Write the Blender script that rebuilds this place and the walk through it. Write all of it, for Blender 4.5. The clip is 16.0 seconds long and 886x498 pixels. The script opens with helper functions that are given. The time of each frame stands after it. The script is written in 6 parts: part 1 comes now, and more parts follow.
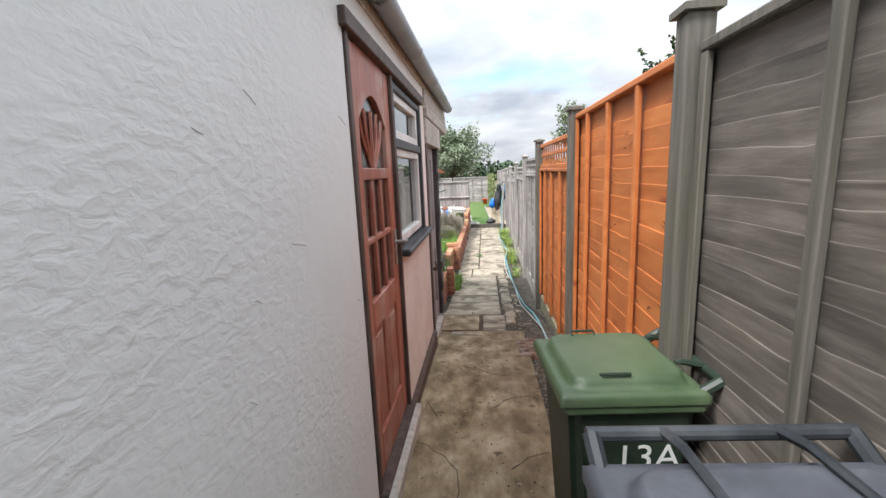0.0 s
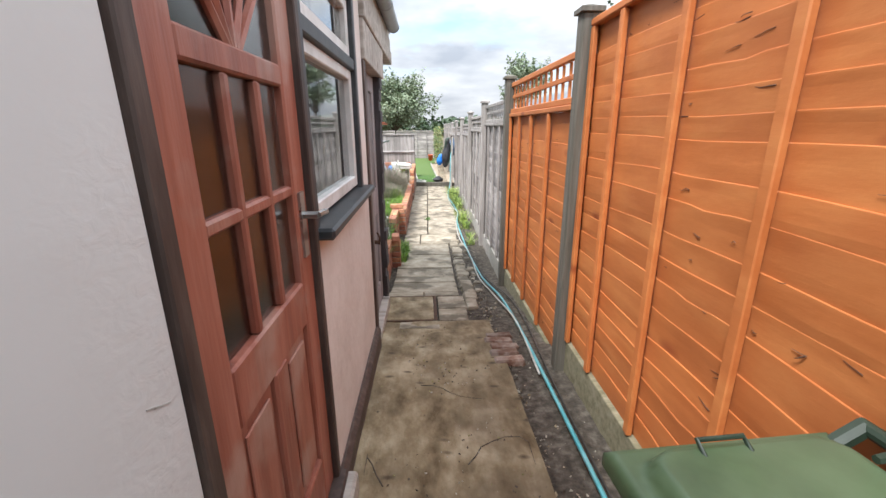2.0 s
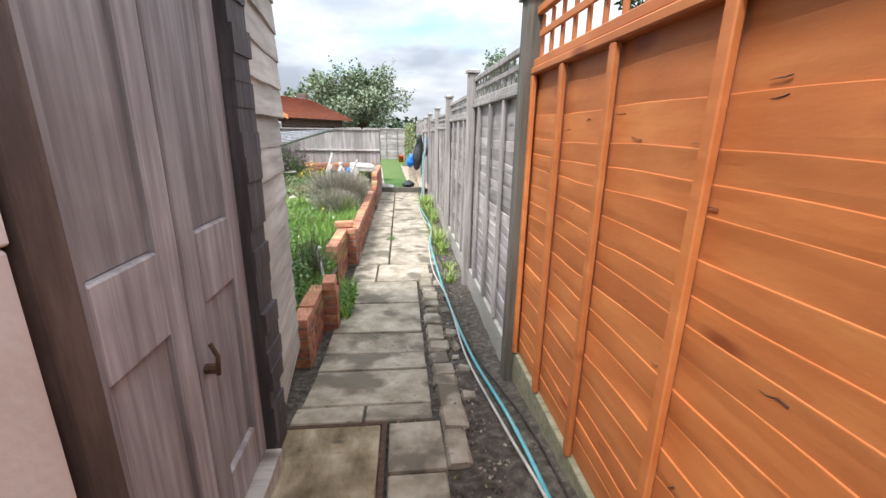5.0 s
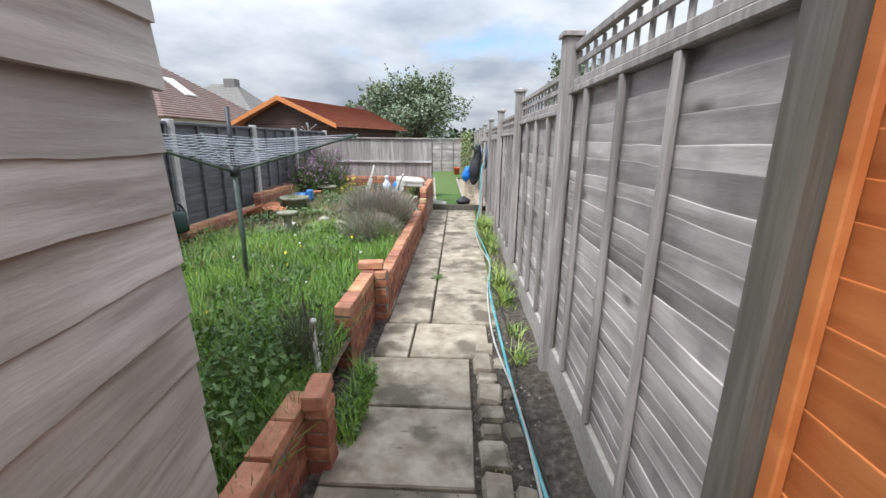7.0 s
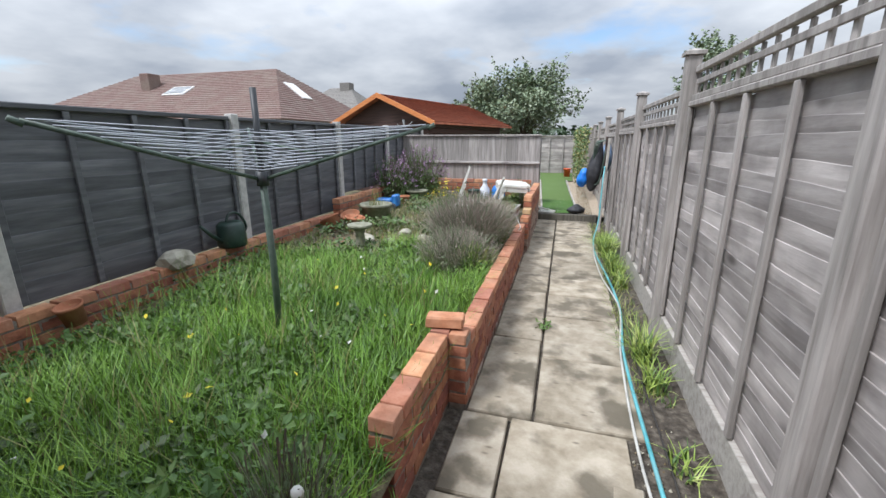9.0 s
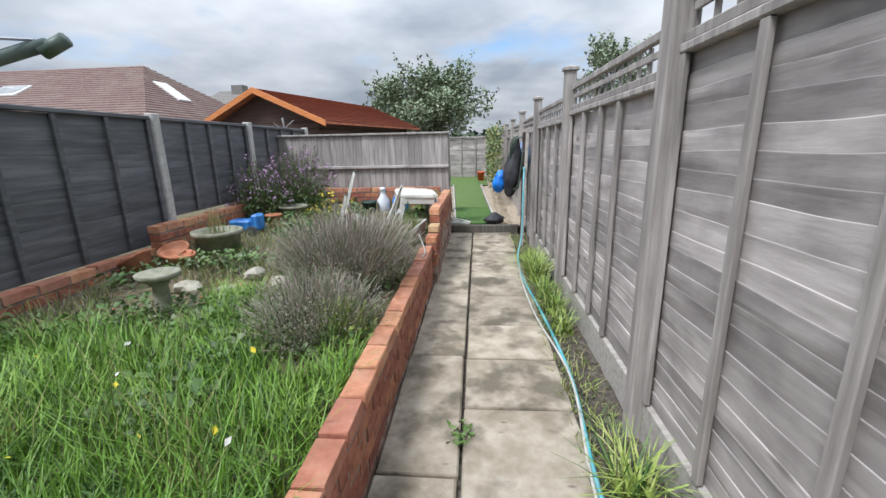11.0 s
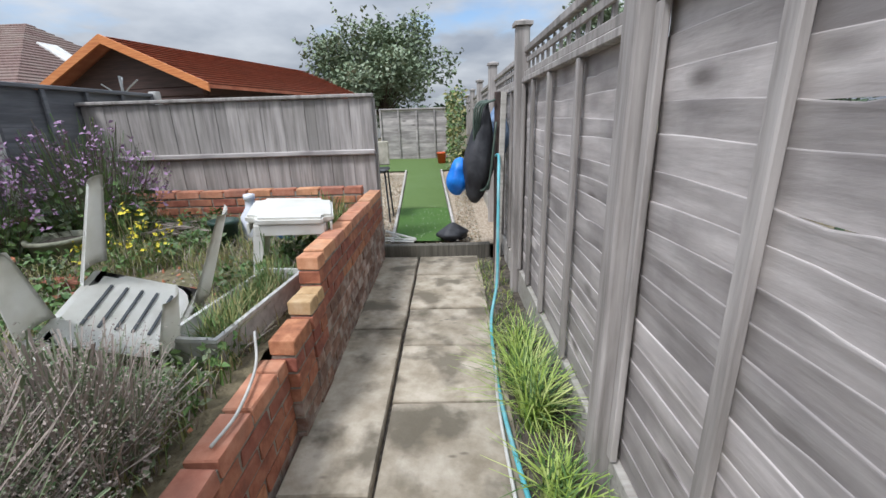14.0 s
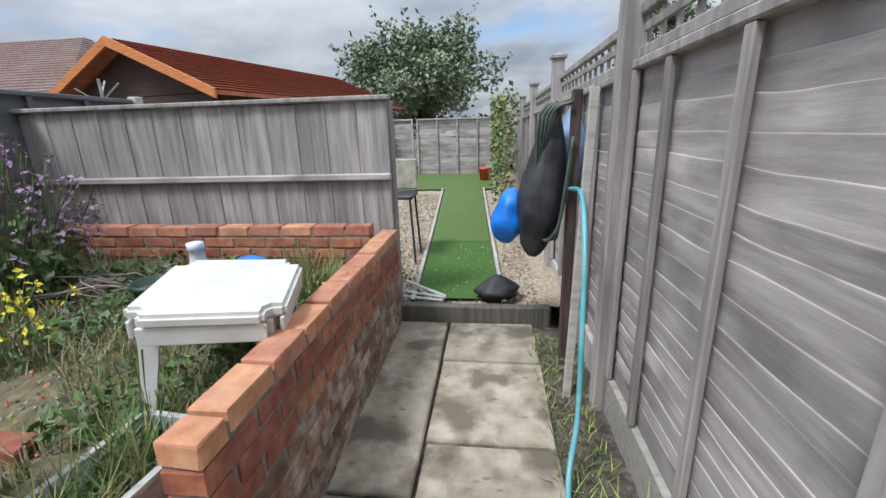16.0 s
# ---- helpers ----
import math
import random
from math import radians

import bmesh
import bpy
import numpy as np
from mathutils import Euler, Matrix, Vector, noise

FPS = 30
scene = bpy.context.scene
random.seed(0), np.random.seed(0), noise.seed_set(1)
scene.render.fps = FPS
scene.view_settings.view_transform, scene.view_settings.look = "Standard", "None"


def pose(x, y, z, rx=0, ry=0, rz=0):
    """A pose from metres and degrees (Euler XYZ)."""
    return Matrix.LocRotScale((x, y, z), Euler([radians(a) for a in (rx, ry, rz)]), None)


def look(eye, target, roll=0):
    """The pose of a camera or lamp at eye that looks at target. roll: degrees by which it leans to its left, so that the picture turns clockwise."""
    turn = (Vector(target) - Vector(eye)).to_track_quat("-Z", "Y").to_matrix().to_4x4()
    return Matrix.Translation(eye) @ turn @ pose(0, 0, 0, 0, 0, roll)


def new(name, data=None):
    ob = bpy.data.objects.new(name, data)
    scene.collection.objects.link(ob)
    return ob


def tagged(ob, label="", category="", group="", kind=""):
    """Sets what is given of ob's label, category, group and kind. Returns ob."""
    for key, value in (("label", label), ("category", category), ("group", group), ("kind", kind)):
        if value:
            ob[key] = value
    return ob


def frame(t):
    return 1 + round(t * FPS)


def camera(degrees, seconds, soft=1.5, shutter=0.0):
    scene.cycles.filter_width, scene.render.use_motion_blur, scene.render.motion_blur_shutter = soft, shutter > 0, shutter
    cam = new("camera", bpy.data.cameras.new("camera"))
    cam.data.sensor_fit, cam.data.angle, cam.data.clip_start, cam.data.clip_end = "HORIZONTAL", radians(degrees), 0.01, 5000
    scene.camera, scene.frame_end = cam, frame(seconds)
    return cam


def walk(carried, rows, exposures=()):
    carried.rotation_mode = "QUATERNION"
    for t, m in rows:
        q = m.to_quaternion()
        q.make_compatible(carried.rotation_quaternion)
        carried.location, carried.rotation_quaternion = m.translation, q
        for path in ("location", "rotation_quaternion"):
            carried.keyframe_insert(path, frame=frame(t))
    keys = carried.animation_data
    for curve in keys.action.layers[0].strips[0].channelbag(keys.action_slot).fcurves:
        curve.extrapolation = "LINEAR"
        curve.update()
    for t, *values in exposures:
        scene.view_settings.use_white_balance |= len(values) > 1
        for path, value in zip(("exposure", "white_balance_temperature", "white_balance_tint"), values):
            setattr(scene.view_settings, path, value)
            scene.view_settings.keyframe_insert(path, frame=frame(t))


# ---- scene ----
cam = camera(94.0, 16.0)
PATH = [
    (0, (0.091, -0.447, 1.902), (-0.114, 1.508, 1.536), -2.5),
    (0.5, (0.001, -0.219, 1.879), (-0.062, 1.729, 1.43), -0.4),
    (1, (-0.052, 0.034, 1.825), (-0.052, 1.966, 1.305), 0.6),
    (1.5, (-0.056, 0.35, 1.823), (-0.032, 2.273, 1.273), 0.3),
    (2, (-0.044, 0.612, 1.776), (0.027, 2.528, 1.207), -0.3),
    (2.5, (-0.105, 0.932, 1.769), (-0.006, 2.842, 1.184), -0.6),
    (3, (-0.035, 1.243, 1.756), (0.086, 3.146, 1.152), -0.7),
    (3.2, (-0.012, 1.398, 1.741), (0.128, 3.299, 1.135), -0.7),
    (5.3, (0.117, 2.906, 1.577), (0.315, 4.818, 1.024), 1.0),
    (5.5, (0.1, 3.066, 1.606), (0.294, 4.978, 1.053), 1.1),
    (6, (0.14, 3.424, 1.574), (0.295, 5.346, 1.043), 0.8),
    (6.5, (0.181, 3.796, 1.552), (0.26, 5.728, 1.039), 0.7),
    (7, (0.161, 4.199, 1.521), (0.096, 6.132, 1.012), 0.6),
    (7.5, (0.186, 4.561, 1.494), (-0.075, 6.476, 0.98), 0.4),
    (8, (0.162, 4.832, 1.489), (-0.339, 6.697, 0.969), 0.4),
    (8.2, (0.135, 4.927, 1.489), (-0.454, 6.764, 0.96), 0.1),
    (10.3, (-0.078, 6.473, 1.411), (-0.377, 8.391, 0.931), -0.8),
    (10.5, (-0.07, 6.593, 1.392), (-0.327, 8.517, 0.91), -0.9),
    (11, (0.033, 6.954, 1.374), (-0.135, 8.886, 0.884), -1.2),
    (11.5, (0.056, 7.315, 1.368), (-0.036, 9.247, 0.859), -1.5),
    (12, (0.086, 7.71, 1.403), (0.046, 9.636, 0.867), -1.7),
    (12.5, (0.179, 8.134, 1.378), (0.173, 10.053, 0.815), -1.7),
    (13, (0.178, 8.583, 1.324), (0.175, 10.496, 0.739), -1.6),
    (13.5, (0.195, 9.02, 1.33), (0.184, 10.928, 0.731), -1.9),
    (14, (0.269, 9.462, 1.327), (0.233, 11.369, 0.725), -1.8),
    (14.5, (0.253, 9.856, 1.318), (0.186, 11.769, 0.737), -1.7),
    (15, (0.247, 10.171, 1.327), (0.155, 12.087, 0.762), -1.7),
    (15.5, (0.282, 10.478, 1.348), (0.125, 12.392, 0.789), -1.7),
    (16, (0.244, 10.706, 1.337), (0.017, 12.615, 0.785), -1.7),
]
walk(cam, [(t, look(eye, target, roll)) for t, eye, target, roll in PATH], [(0.0, 1.45, 6350, 10), (3.2, 1.6, 6300, 10), (5.5, 1.44, 6250, 10), (7.5, 1.0, 6100, 10), (12.0, 0.82, 6050, 10), (16.0, 0.66, 6000, 10)])

# ---- light ----
world = bpy.data.worlds.new("world")
scene.world = world
world.use_nodes = True
wn, wl = world.node_tree.nodes, world.node_tree.links
SUN_EL, SUN_AZ = 57.0, 222.0          # azimuth clockwise from +y
sky = wn.new("ShaderNodeTexSky")
sky.sky_type = "NISHITA"
sky.sun_disc = False
sky.sun_elevation, sky.sun_rotation = radians(SUN_EL), radians(SUN_AZ)
tc = wn.new("ShaderNodeTexCoord")
sep = wn.new("ShaderNodeSeparateXYZ")
wl.new(tc.outputs["Generated"], sep.inputs[0])
zc = wn.new("ShaderNodeMath"); zc.operation = "MAXIMUM"; zc.inputs[1].default_value = 0.0
wl.new(sep.outputs[2], zc.inputs[0])
za = wn.new("ShaderNodeMath"); za.operation = "ADD"; za.inputs[1].default_value = 0.22
wl.new(zc.outputs[0], za.inputs[0])
dv = wn.new("ShaderNodeVectorMath"); dv.operation = "DIVIDE"
wl.new(tc.outputs["Generated"], dv.inputs[0])
cb = wn.new("ShaderNodeCombineXYZ")
for k in range(3):
    wl.new(za.outputs[0], cb.inputs[k])
wl.new(cb.outputs[0], dv.inputs[1])
n1 = wn.new("ShaderNodeTexNoise"); n1.inputs["Scale"].default_value = 0.9; n1.inputs["Detail"].default_value = 7; n1.inputs["Roughness"].default_value = 0.55
wl.new(dv.outputs[0], n1.inputs["Vector"])
r1 = wn.new("ShaderNodeValToRGB")
r1.color_ramp.elements[0].position, r1.color_ramp.elements[1].position = 0.34, 0.46
wl.new(n1.outputs["Fac"], r1.inputs[0])
n2 = wn.new("ShaderNodeTexNoise"); n2.inputs["Scale"].default_value = 1.5; n2.inputs["Detail"].default_value = 8
wl.new(dv.outputs[0], n2.inputs["Vector"])
r2 = wn.new("ShaderNodeValToRGB")
r2.color_ramp.elements[0].position, r2.color_ramp.elements[1].position = 0.34, 0.66
r2.color_ramp.elements[0].color, r2.color_ramp.elements[1].color = (2.1, 2.3, 2.6, 1), (4.0, 4.1, 4.2, 1)
wl.new(n2.outputs["Fac"], r2.inputs[0])
mx = wn.new("ShaderNodeMix"); mx.data_type = "RGBA"
wl.new(r1.outputs[0], mx.inputs["Factor"])
wl.new(sky.outputs[0], mx.inputs["A"])
# overcast sky: clouds overhead are brighter than those near the horizon
zg = wn.new("ShaderNodeMath"); zg.operation = "MULTIPLY_ADD"; zg.inputs[1].default_value = 2.2; zg.inputs[2].default_value = 0.72
wl.new(zc.outputs[0], zg.inputs[0])
cg = wn.new("ShaderNodeVectorMath"); cg.operation = "SCALE"
wl.new(r2.outputs[0], cg.inputs[0]); wl.new(zg.outputs[0], cg.inputs["Scale"])
wl.new(cg.outputs[0], mx.inputs["B"])
bg = wn["Background"]
bg.inputs["Strength"].default_value = 0.1
wl.new(mx.outputs["Result"], bg.inputs["Color"])

sun = new("sun", bpy.data.lights.new("sun", "SUN"))
sun.data.energy, sun.data.angle, sun.data.color = 2.0, radians(14), (1.0, 0.975, 0.95)
_a, _e = radians(SUN_AZ), radians(SUN_EL)
sun.matrix_world = look((math.sin(_a) * math.cos(_e) * 50, math.cos(_a) * math.cos(_e) * 50, math.sin(_e) * 50), (0, 0, 0))

# ---- materials ----
def mat(name, stops, scale=6.0, stretch=(1, 1, 1), rough=0.7, bump=0.3, bump_scale=None, stain=None, stain_scale=1.2,
        stain_amount=0.5, vary=0.25, metal=0.0, spots=None, spot_scale=9.0, detail=6, bump_dist=0.01, hue=0.0, glossvar=0.1, edge=(0.45, 0.68)):
    """Noise-coloured surface: stops are colours along the fine grain, stain a second colour at a larger scale, spots dark knots."""
    m = bpy.data.materials.new(name)
    m.use_nodes = True
    n, l = m.node_tree.nodes, m.node_tree.links
    b = n["Principled BSDF"]
    tcn, oi = n.new("ShaderNodeTexCoord"), n.new("ShaderNodeObjectInfo")
    sc = n.new("ShaderNodeMath"); sc.operation = "MULTIPLY"; sc.inputs[1].default_value = 61.0
    l.new(oi.outputs["Random"], sc.inputs[0])
    off = n.new("ShaderNodeVectorMath"); off.operation = "ADD"
    l.new(tcn.outputs["Object"], off.inputs[0]); l.new(sc.outputs[0], off.inputs[1])
    mp = n.new("ShaderNodeMapping"); mp.inputs["Scale"].default_value = stretch
    l.new(off.outputs[0], mp.inputs["Vector"])
    g = n.new("ShaderNodeTexNoise"); g.inputs["Scale"].default_value = scale; g.inputs["Detail"].default_value = detail; g.inputs["Roughness"].default_value = 0.6
    l.new(mp.outputs[0], g.inputs["Vector"])
    rp = n.new("ShaderNodeValToRGB")
    e = rp.color_ramp.elements
    e[0].position, e[1].position = 0.34, 0.66
    e[0].color, e[1].color = (*stops[0], 1), (*stops[-1], 1)
    for k, c in enumerate(stops[1:-1]):
        x = e.new(0.3 + 0.4 * (k + 1) / (len(stops) - 1)); x.color = (*c, 1)
    l.new(g.outputs["Fac"], rp.inputs[0])
    col = rp.outputs[0]
    if stain:
        s2 = n.new("ShaderNodeTexNoise"); s2.inputs["Scale"].default_value = stain_scale; s2.inputs["Detail"].default_value = 5
        l.new(off.outputs[0], s2.inputs["Vector"])
        sr = n.new("ShaderNodeMapRange"); sr.inputs["From Min"].default_value, sr.inputs["From Max"].default_value = edge
        sr.inputs["To Max"].default_value = stain_amount
        l.new(s2.outputs["Fac"], sr.inputs["Value"])
        mm = n.new("ShaderNodeMix"); mm.data_type = "RGBA"
        l.new(sr.outputs[0], mm.inputs["Factor"]); l.new(col, mm.inputs["A"]); mm.inputs["B"].default_value = (*stain, 1)
        col = mm.outputs["Result"]
    if spots:
        v = n.new("ShaderNodeTexVoronoi"); v.inputs["Scale"].default_value = spot_scale
        mp2 = n.new("ShaderNodeMapping"); mp2.inputs["Scale"].default_value = (0.45, 1, 1)
        l.new(off.outputs[0], mp2.inputs["Vector"]); l.new(mp2.outputs[0], v.inputs["Vector"])
        vr = n.new("ShaderNodeMapRange"); vr.inputs["From Min"].default_value, vr.inputs["From Max"].default_value = 0.05, 0.16
        vr.inputs["To Min"].default_value, vr.inputs["To Max"].default_value = 0.85, 0.0
        l.new(v.outputs["Distance"], vr.inputs["Value"])
        mk = n.new("ShaderNodeMix"); mk.data_type = "RGBA"
        l.new(vr.outputs[0], mk.inputs["Factor"]); l.new(col, mk.inputs["A"]); mk.inputs["B"].default_value = (*spots, 1)
        col = mk.outputs["Result"]
    hs = n.new("ShaderNodeHueSaturation")
    hv = n.new("ShaderNodeMapRange"); hv.inputs["To Min"].default_value, hv.inputs["To Max"].default_value = 1 - vary, 1 + vary
    l.new(oi.outputs["Random"], hv.inputs["Value"]); l.new(hv.outputs[0], hs.inputs["Value"]); l.new(col, hs.inputs["Color"])
    if hue:
        hh = n.new("ShaderNodeMapRange"); hh.inputs["To Min"].default_value, hh.inputs["To Max"].default_value = 0.5 - hue, 0.5 + hue
        l.new(oi.outputs["Random"], hh.inputs["Value"]); l.new(hh.outputs[0], hs.inputs["Hue"])
    l.new(hs.outputs[0], b.inputs["Base Color"])
    b.inputs["Metallic"].default_value = metal
    rr = n.new("ShaderNodeMapRange"); rr.inputs["To Min"].default_value, rr.inputs["To Max"].default_value = rough - glossvar, min(1, rough + glossvar)
    l.new(g.outputs["Fac"], rr.inputs["Value"]); l.new(rr.outputs[0], b.inputs["Roughness"])
    if bump:
        bp = n.new("ShaderNodeBump"); bp.inputs["Strength"].default_value = bump; bp.inputs["Distance"].default_value = bump_dist
        if bump_scale:
            g2 = n.new("ShaderNodeTexNoise"); g2.inputs["Scale"].default_value = bump_scale; g2.inputs["Detail"].default_value = 8
            l.new(mp.outputs[0], g2.inputs["Vector"]); l.new(g2.outputs["Fac"], bp.inputs["Height"])
        else:
            l.new(g.outputs["Fac"], bp.inputs["Height"])
        l.new(bp.outputs[0], b.inputs["Normal"])
    return m

GRAIN = (0.5, 9, 9)
M = {
    "orange": mat("stained_orange_timber", [(0.455, 0.14, 0.036), (0.52, 0.172, 0.048), (0.575, 0.21, 0.062)], 3.0, (0.9, 3.5, 3.5), 0.6, 0.3, stain=(0.40, 0.112, 0.03), stain_scale=2.4, stain_amount=0.55, spots=(0.26, 0.055, 0.015), spot_scale=4.2, vary=0.12),
    "dark": mat("weathered_brown_timber", [(0.095, 0.08, 0.066), (0.14, 0.12, 0.10), (0.195, 0.17, 0.145)], 3.2, (0.8, 5, 5), 0.75, 0.4, stain=(0.06, 0.052, 0.044), stain_scale=2.6, stain_amount=0.6, spots=(0.035, 0.027, 0.022), spot_scale=4.6, vary=0.24),
    "grey": mat("silvered_grey_timber", [(0.31, 0.282, 0.268), (0.425, 0.388, 0.37), (0.53, 0.488, 0.465)], 2.4, (0.9, 6, 6), 0.68, 0.4, stain=(0.17, 0.152, 0.148), stain_scale=3.2, stain_amount=0.65, spots=(0.10, 0.085, 0.078), spot_scale=4.8, vary=0.24),
    "greypost": mat("silvered_post_timber", [(0.22, 0.20, 0.185), (0.34, 0.31, 0.29), (0.45, 0.415, 0.39)], 3.2, (7, 7, 0.5), 0.75, 0.5, stain=(0.16, 0.15, 0.13), vary=0.15),
    "olivepost": mat("treated_olive_post_timber", [(0.075, 0.07, 0.055), (0.12, 0.11, 0.09), (0.17, 0.155, 0.13)], 4.0, (9, 9, 0.5), 0.75, 0.45, stain=(0.12, 0.11, 0.08), vary=0.15),
    "gravelboard": mat("pale_gravel_board", [(0.33, 0.30, 0.27), (0.45, 0.42, 0.38), (0.52, 0.49, 0.45)], 5, (0.5, 6, 6), 0.85, 0.3, stain=(0.25, 0.25, 0.2), vary=0.1),
    "greenboard": mat("greenish_gravel_board", [(0.16, 0.15, 0.09), (0.24, 0.22, 0.14), (0.30, 0.28, 0.20)], 5, (0.5, 6, 6), 0.85, 0.3, stain=(0.14, 0.15, 0.09), vary=0.1),
    "blackfence": mat("dark_slate_fence_timber", [(0.075, 0.078, 0.086), (0.11, 0.114, 0.123), (0.16, 0.163, 0.172)], 3.2, (0.7, 6, 6), 0.7, 0.4, stain=(0.08, 0.08, 0.084), vary=0.2),
    "concpost": mat("pale_concrete_post", [(0.40, 0.39, 0.37), (0.52, 0.51, 0.49), (0.6, 0.59, 0.56)], 20, (1, 1, 1), 0.9, 0.3, stain=(0.33, 0.32, 0.29), vary=0.08),
    "pinkwall": mat("cream_pink_render", [(0.69, 0.61, 0.57), (0.75, 0.675, 0.635), (0.78, 0.71, 0.675)], 7, (1, 1, 1), 0.8, 0.35, 16, stain=(0.58, 0.49, 0.44), vary=0.0, bump_dist=0.015),
    "reddoor": mat("worn_red_brown_door_paint", [(0.25, 0.075, 0.05), (0.33, 0.11, 0.072), (0.40, 0.155, 0.11)], 4, (6, 6, 0.6), 0.45, 0.35, stain=(0.42, 0.26, 0.21), stain_scale=4.5, stain_amount=0.75, edge=(0.52, 0.66), vary=0.08),
    "darkframe": mat("dark_brown_frame_paint", [(0.045, 0.03, 0.026), (0.075, 0.05, 0.042), (0.12, 0.085, 0.07)], 6, (4, 4, 0.7), 0.6, 0.3, vary=0.1),
    "whiteframe": mat("dirty_white_window_paint", [(0.62, 0.61, 0.58), (0.76, 0.75, 0.73), (0.8, 0.79, 0.77)], 8, (1, 1, 1), 0.45, 0.15, stain=(0.5, 0.48, 0.44), stain_scale=5, vary=0.05),
    "sill": mat("black_painted_sill", [(0.02, 0.024, 0.028), (0.035, 0.04, 0.045), (0.06, 0.065, 0.07)], 9, (1, 1, 1), 0.5, 0.2, vary=0.05),
    "tar": mat("black_tarred_timber", [(0.035, 0.030, 0.032), (0.055, 0.047, 0.05), (0.09, 0.078, 0.082)], 5, (5, 5, 0.6), 0.75, 0.6, vary=0.1),
    "sheddoor": mat("bare_weathered_door_timber", [(0.20, 0.175, 0.18), (0.31, 0.28, 0.285), (0.43, 0.40, 0.40)], 3.4, (7, 7, 0.45), 0.75, 0.5, stain=(0.15, 0.12, 0.122), stain_scale=2.2, vary=0.2),
    "clap": mat("weathered_cladding_timber", [(0.30, 0.265, 0.23), (0.45, 0.41, 0.37), (0.57, 0.53, 0.485)], 2.6, (0.6, 6, 6), 0.8, 0.5, stain=(0.27, 0.24, 0.21), stain_scale=2.0, spots=(0.16, 0.13, 0.11), spot_scale=4, vary=0.13),
    "gutter": mat("grey_plastic_gutter", [(0.20, 0.21, 0.225), (0.27, 0.28, 0.30), (0.33, 0.34, 0.36)], 6, (1, 1, 1), 0.45, 0.1, vary=0.05),
    "rooftile": mat("brown_roof_tile", [(0.10, 0.062, 0.052), (0.15, 0.095, 0.082), (0.20, 0.135, 0.115)], 14, (1, 1, 1), 0.85, 0.3, stain=(0.2, 0.17, 0.14), vary=0.25),
    "slab": mat("weathered_concrete_slab", [(0.25, 0.21, 0.15), (0.36, 0.31, 0.235), (0.47, 0.415, 0.33)], 6.5, (1, 1, 1), 0.85, 0.6, 45, stain=(0.12, 0.102, 0.072), stain_scale=3.8, stain_amount=0.85, edge=(0.5, 0.62), spots=(0.16, 0.135, 0.10), spot_scale=14, vary=0.12, bump_dist=0.006, detail=12),
    "concrete": mat("dirty_mossy_concrete", [(0.13, 0.09, 0.043), (0.29, 0.228, 0.135), (0.47, 0.395, 0.27)], 5.5, (1.3, 0.7, 1), 0.82, 0.8, 18, stain=(0.11, 0.077, 0.04), stain_scale=3.6, stain_amount=0.65, edge=(0.45, 0.68), spots=(0.08, 0.058, 0.034), spot_scale=9, vary=0.0, bump_dist=0.02, detail=13),
    "soil": mat("dark_stony_soil", [(0.04, 0.032, 0.024), (0.085, 0.07, 0.054), (0.16, 0.138, 0.11)], 22, (1, 1, 1), 0.95, 0.9, 30, vary=0.0, bump_dist=0.03, detail=9),
    "bed": mat("garden_bed_earth_and_litter", [(0.075, 0.06, 0.035), (0.14, 0.115, 0.065), (0.22, 0.18, 0.11)], 14, (1, 1, 1), 0.95, 0.9, 22, stain=(0.09, 0.11, 0.035), stain_scale=1.8, vary=0.0, bump_dist=0.03, detail=9),
    "brick": mat("red_orange_brick", [(0.20, 0.065, 0.038), (0.31, 0.11, 0.062), (0.41, 0.17, 0.10)], 16, (1, 1, 1), 0.88, 0.5, 45, stain=(0.22, 0.10, 0.07), stain_scale=6, vary=0.25, hue=0.012, bump_dist=0.006),
    "brickcap": mat("worn_orange_cap_brick", [(0.36, 0.145, 0.08), (0.48, 0.21, 0.12), (0.56, 0.28, 0.175)], 12, (1, 1, 1), 0.88, 0.5, 40, stain=(0.30, 0.17, 0.115), stain_scale=7, vary=0.2, hue=0.012, bump_dist=0.006),
    "yellowbrick": mat("buff_broken_brick", [(0.42, 0.27, 0.13), (0.52, 0.35, 0.18), (0.58, 0.42, 0.25)], 14, (1, 1, 1), 0.9, 0.5, 40, vary=0.15),
    "oldbrick": mat("limewashed_old_brick", [(0.15, 0.075, 0.052), (0.24, 0.14, 0.10), (0.42, 0.34, 0.29)], 9, (1, 1, 1), 0.9, 0.6, 40, stain=(0.46, 0.41, 0.36), stain_scale=6, stain_amount=0.6, edge=(0.5, 0.62), vary=0.3, bump_dist=0.008),
    "mortar": mat("grey_mortar", [(0.15, 0.125, 0.10), (0.23, 0.195, 0.16), (0.30, 0.26, 0.22)], 25, (1, 1, 1), 0.95, 0.5, vary=0.0),
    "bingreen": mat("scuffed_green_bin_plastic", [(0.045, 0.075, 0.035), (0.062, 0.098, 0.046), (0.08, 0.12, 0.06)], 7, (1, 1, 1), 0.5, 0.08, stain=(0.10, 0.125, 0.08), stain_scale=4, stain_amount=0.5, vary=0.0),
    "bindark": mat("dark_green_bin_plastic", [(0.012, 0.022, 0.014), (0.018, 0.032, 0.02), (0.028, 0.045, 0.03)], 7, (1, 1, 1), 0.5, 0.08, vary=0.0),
    "binblack": mat("charcoal_bin_plastic", [(0.05, 0.054, 0.063), (0.07, 0.075, 0.087), (0.10, 0.106, 0.12)], 8, (1, 1, 1), 0.5, 0.1, vary=0.0),
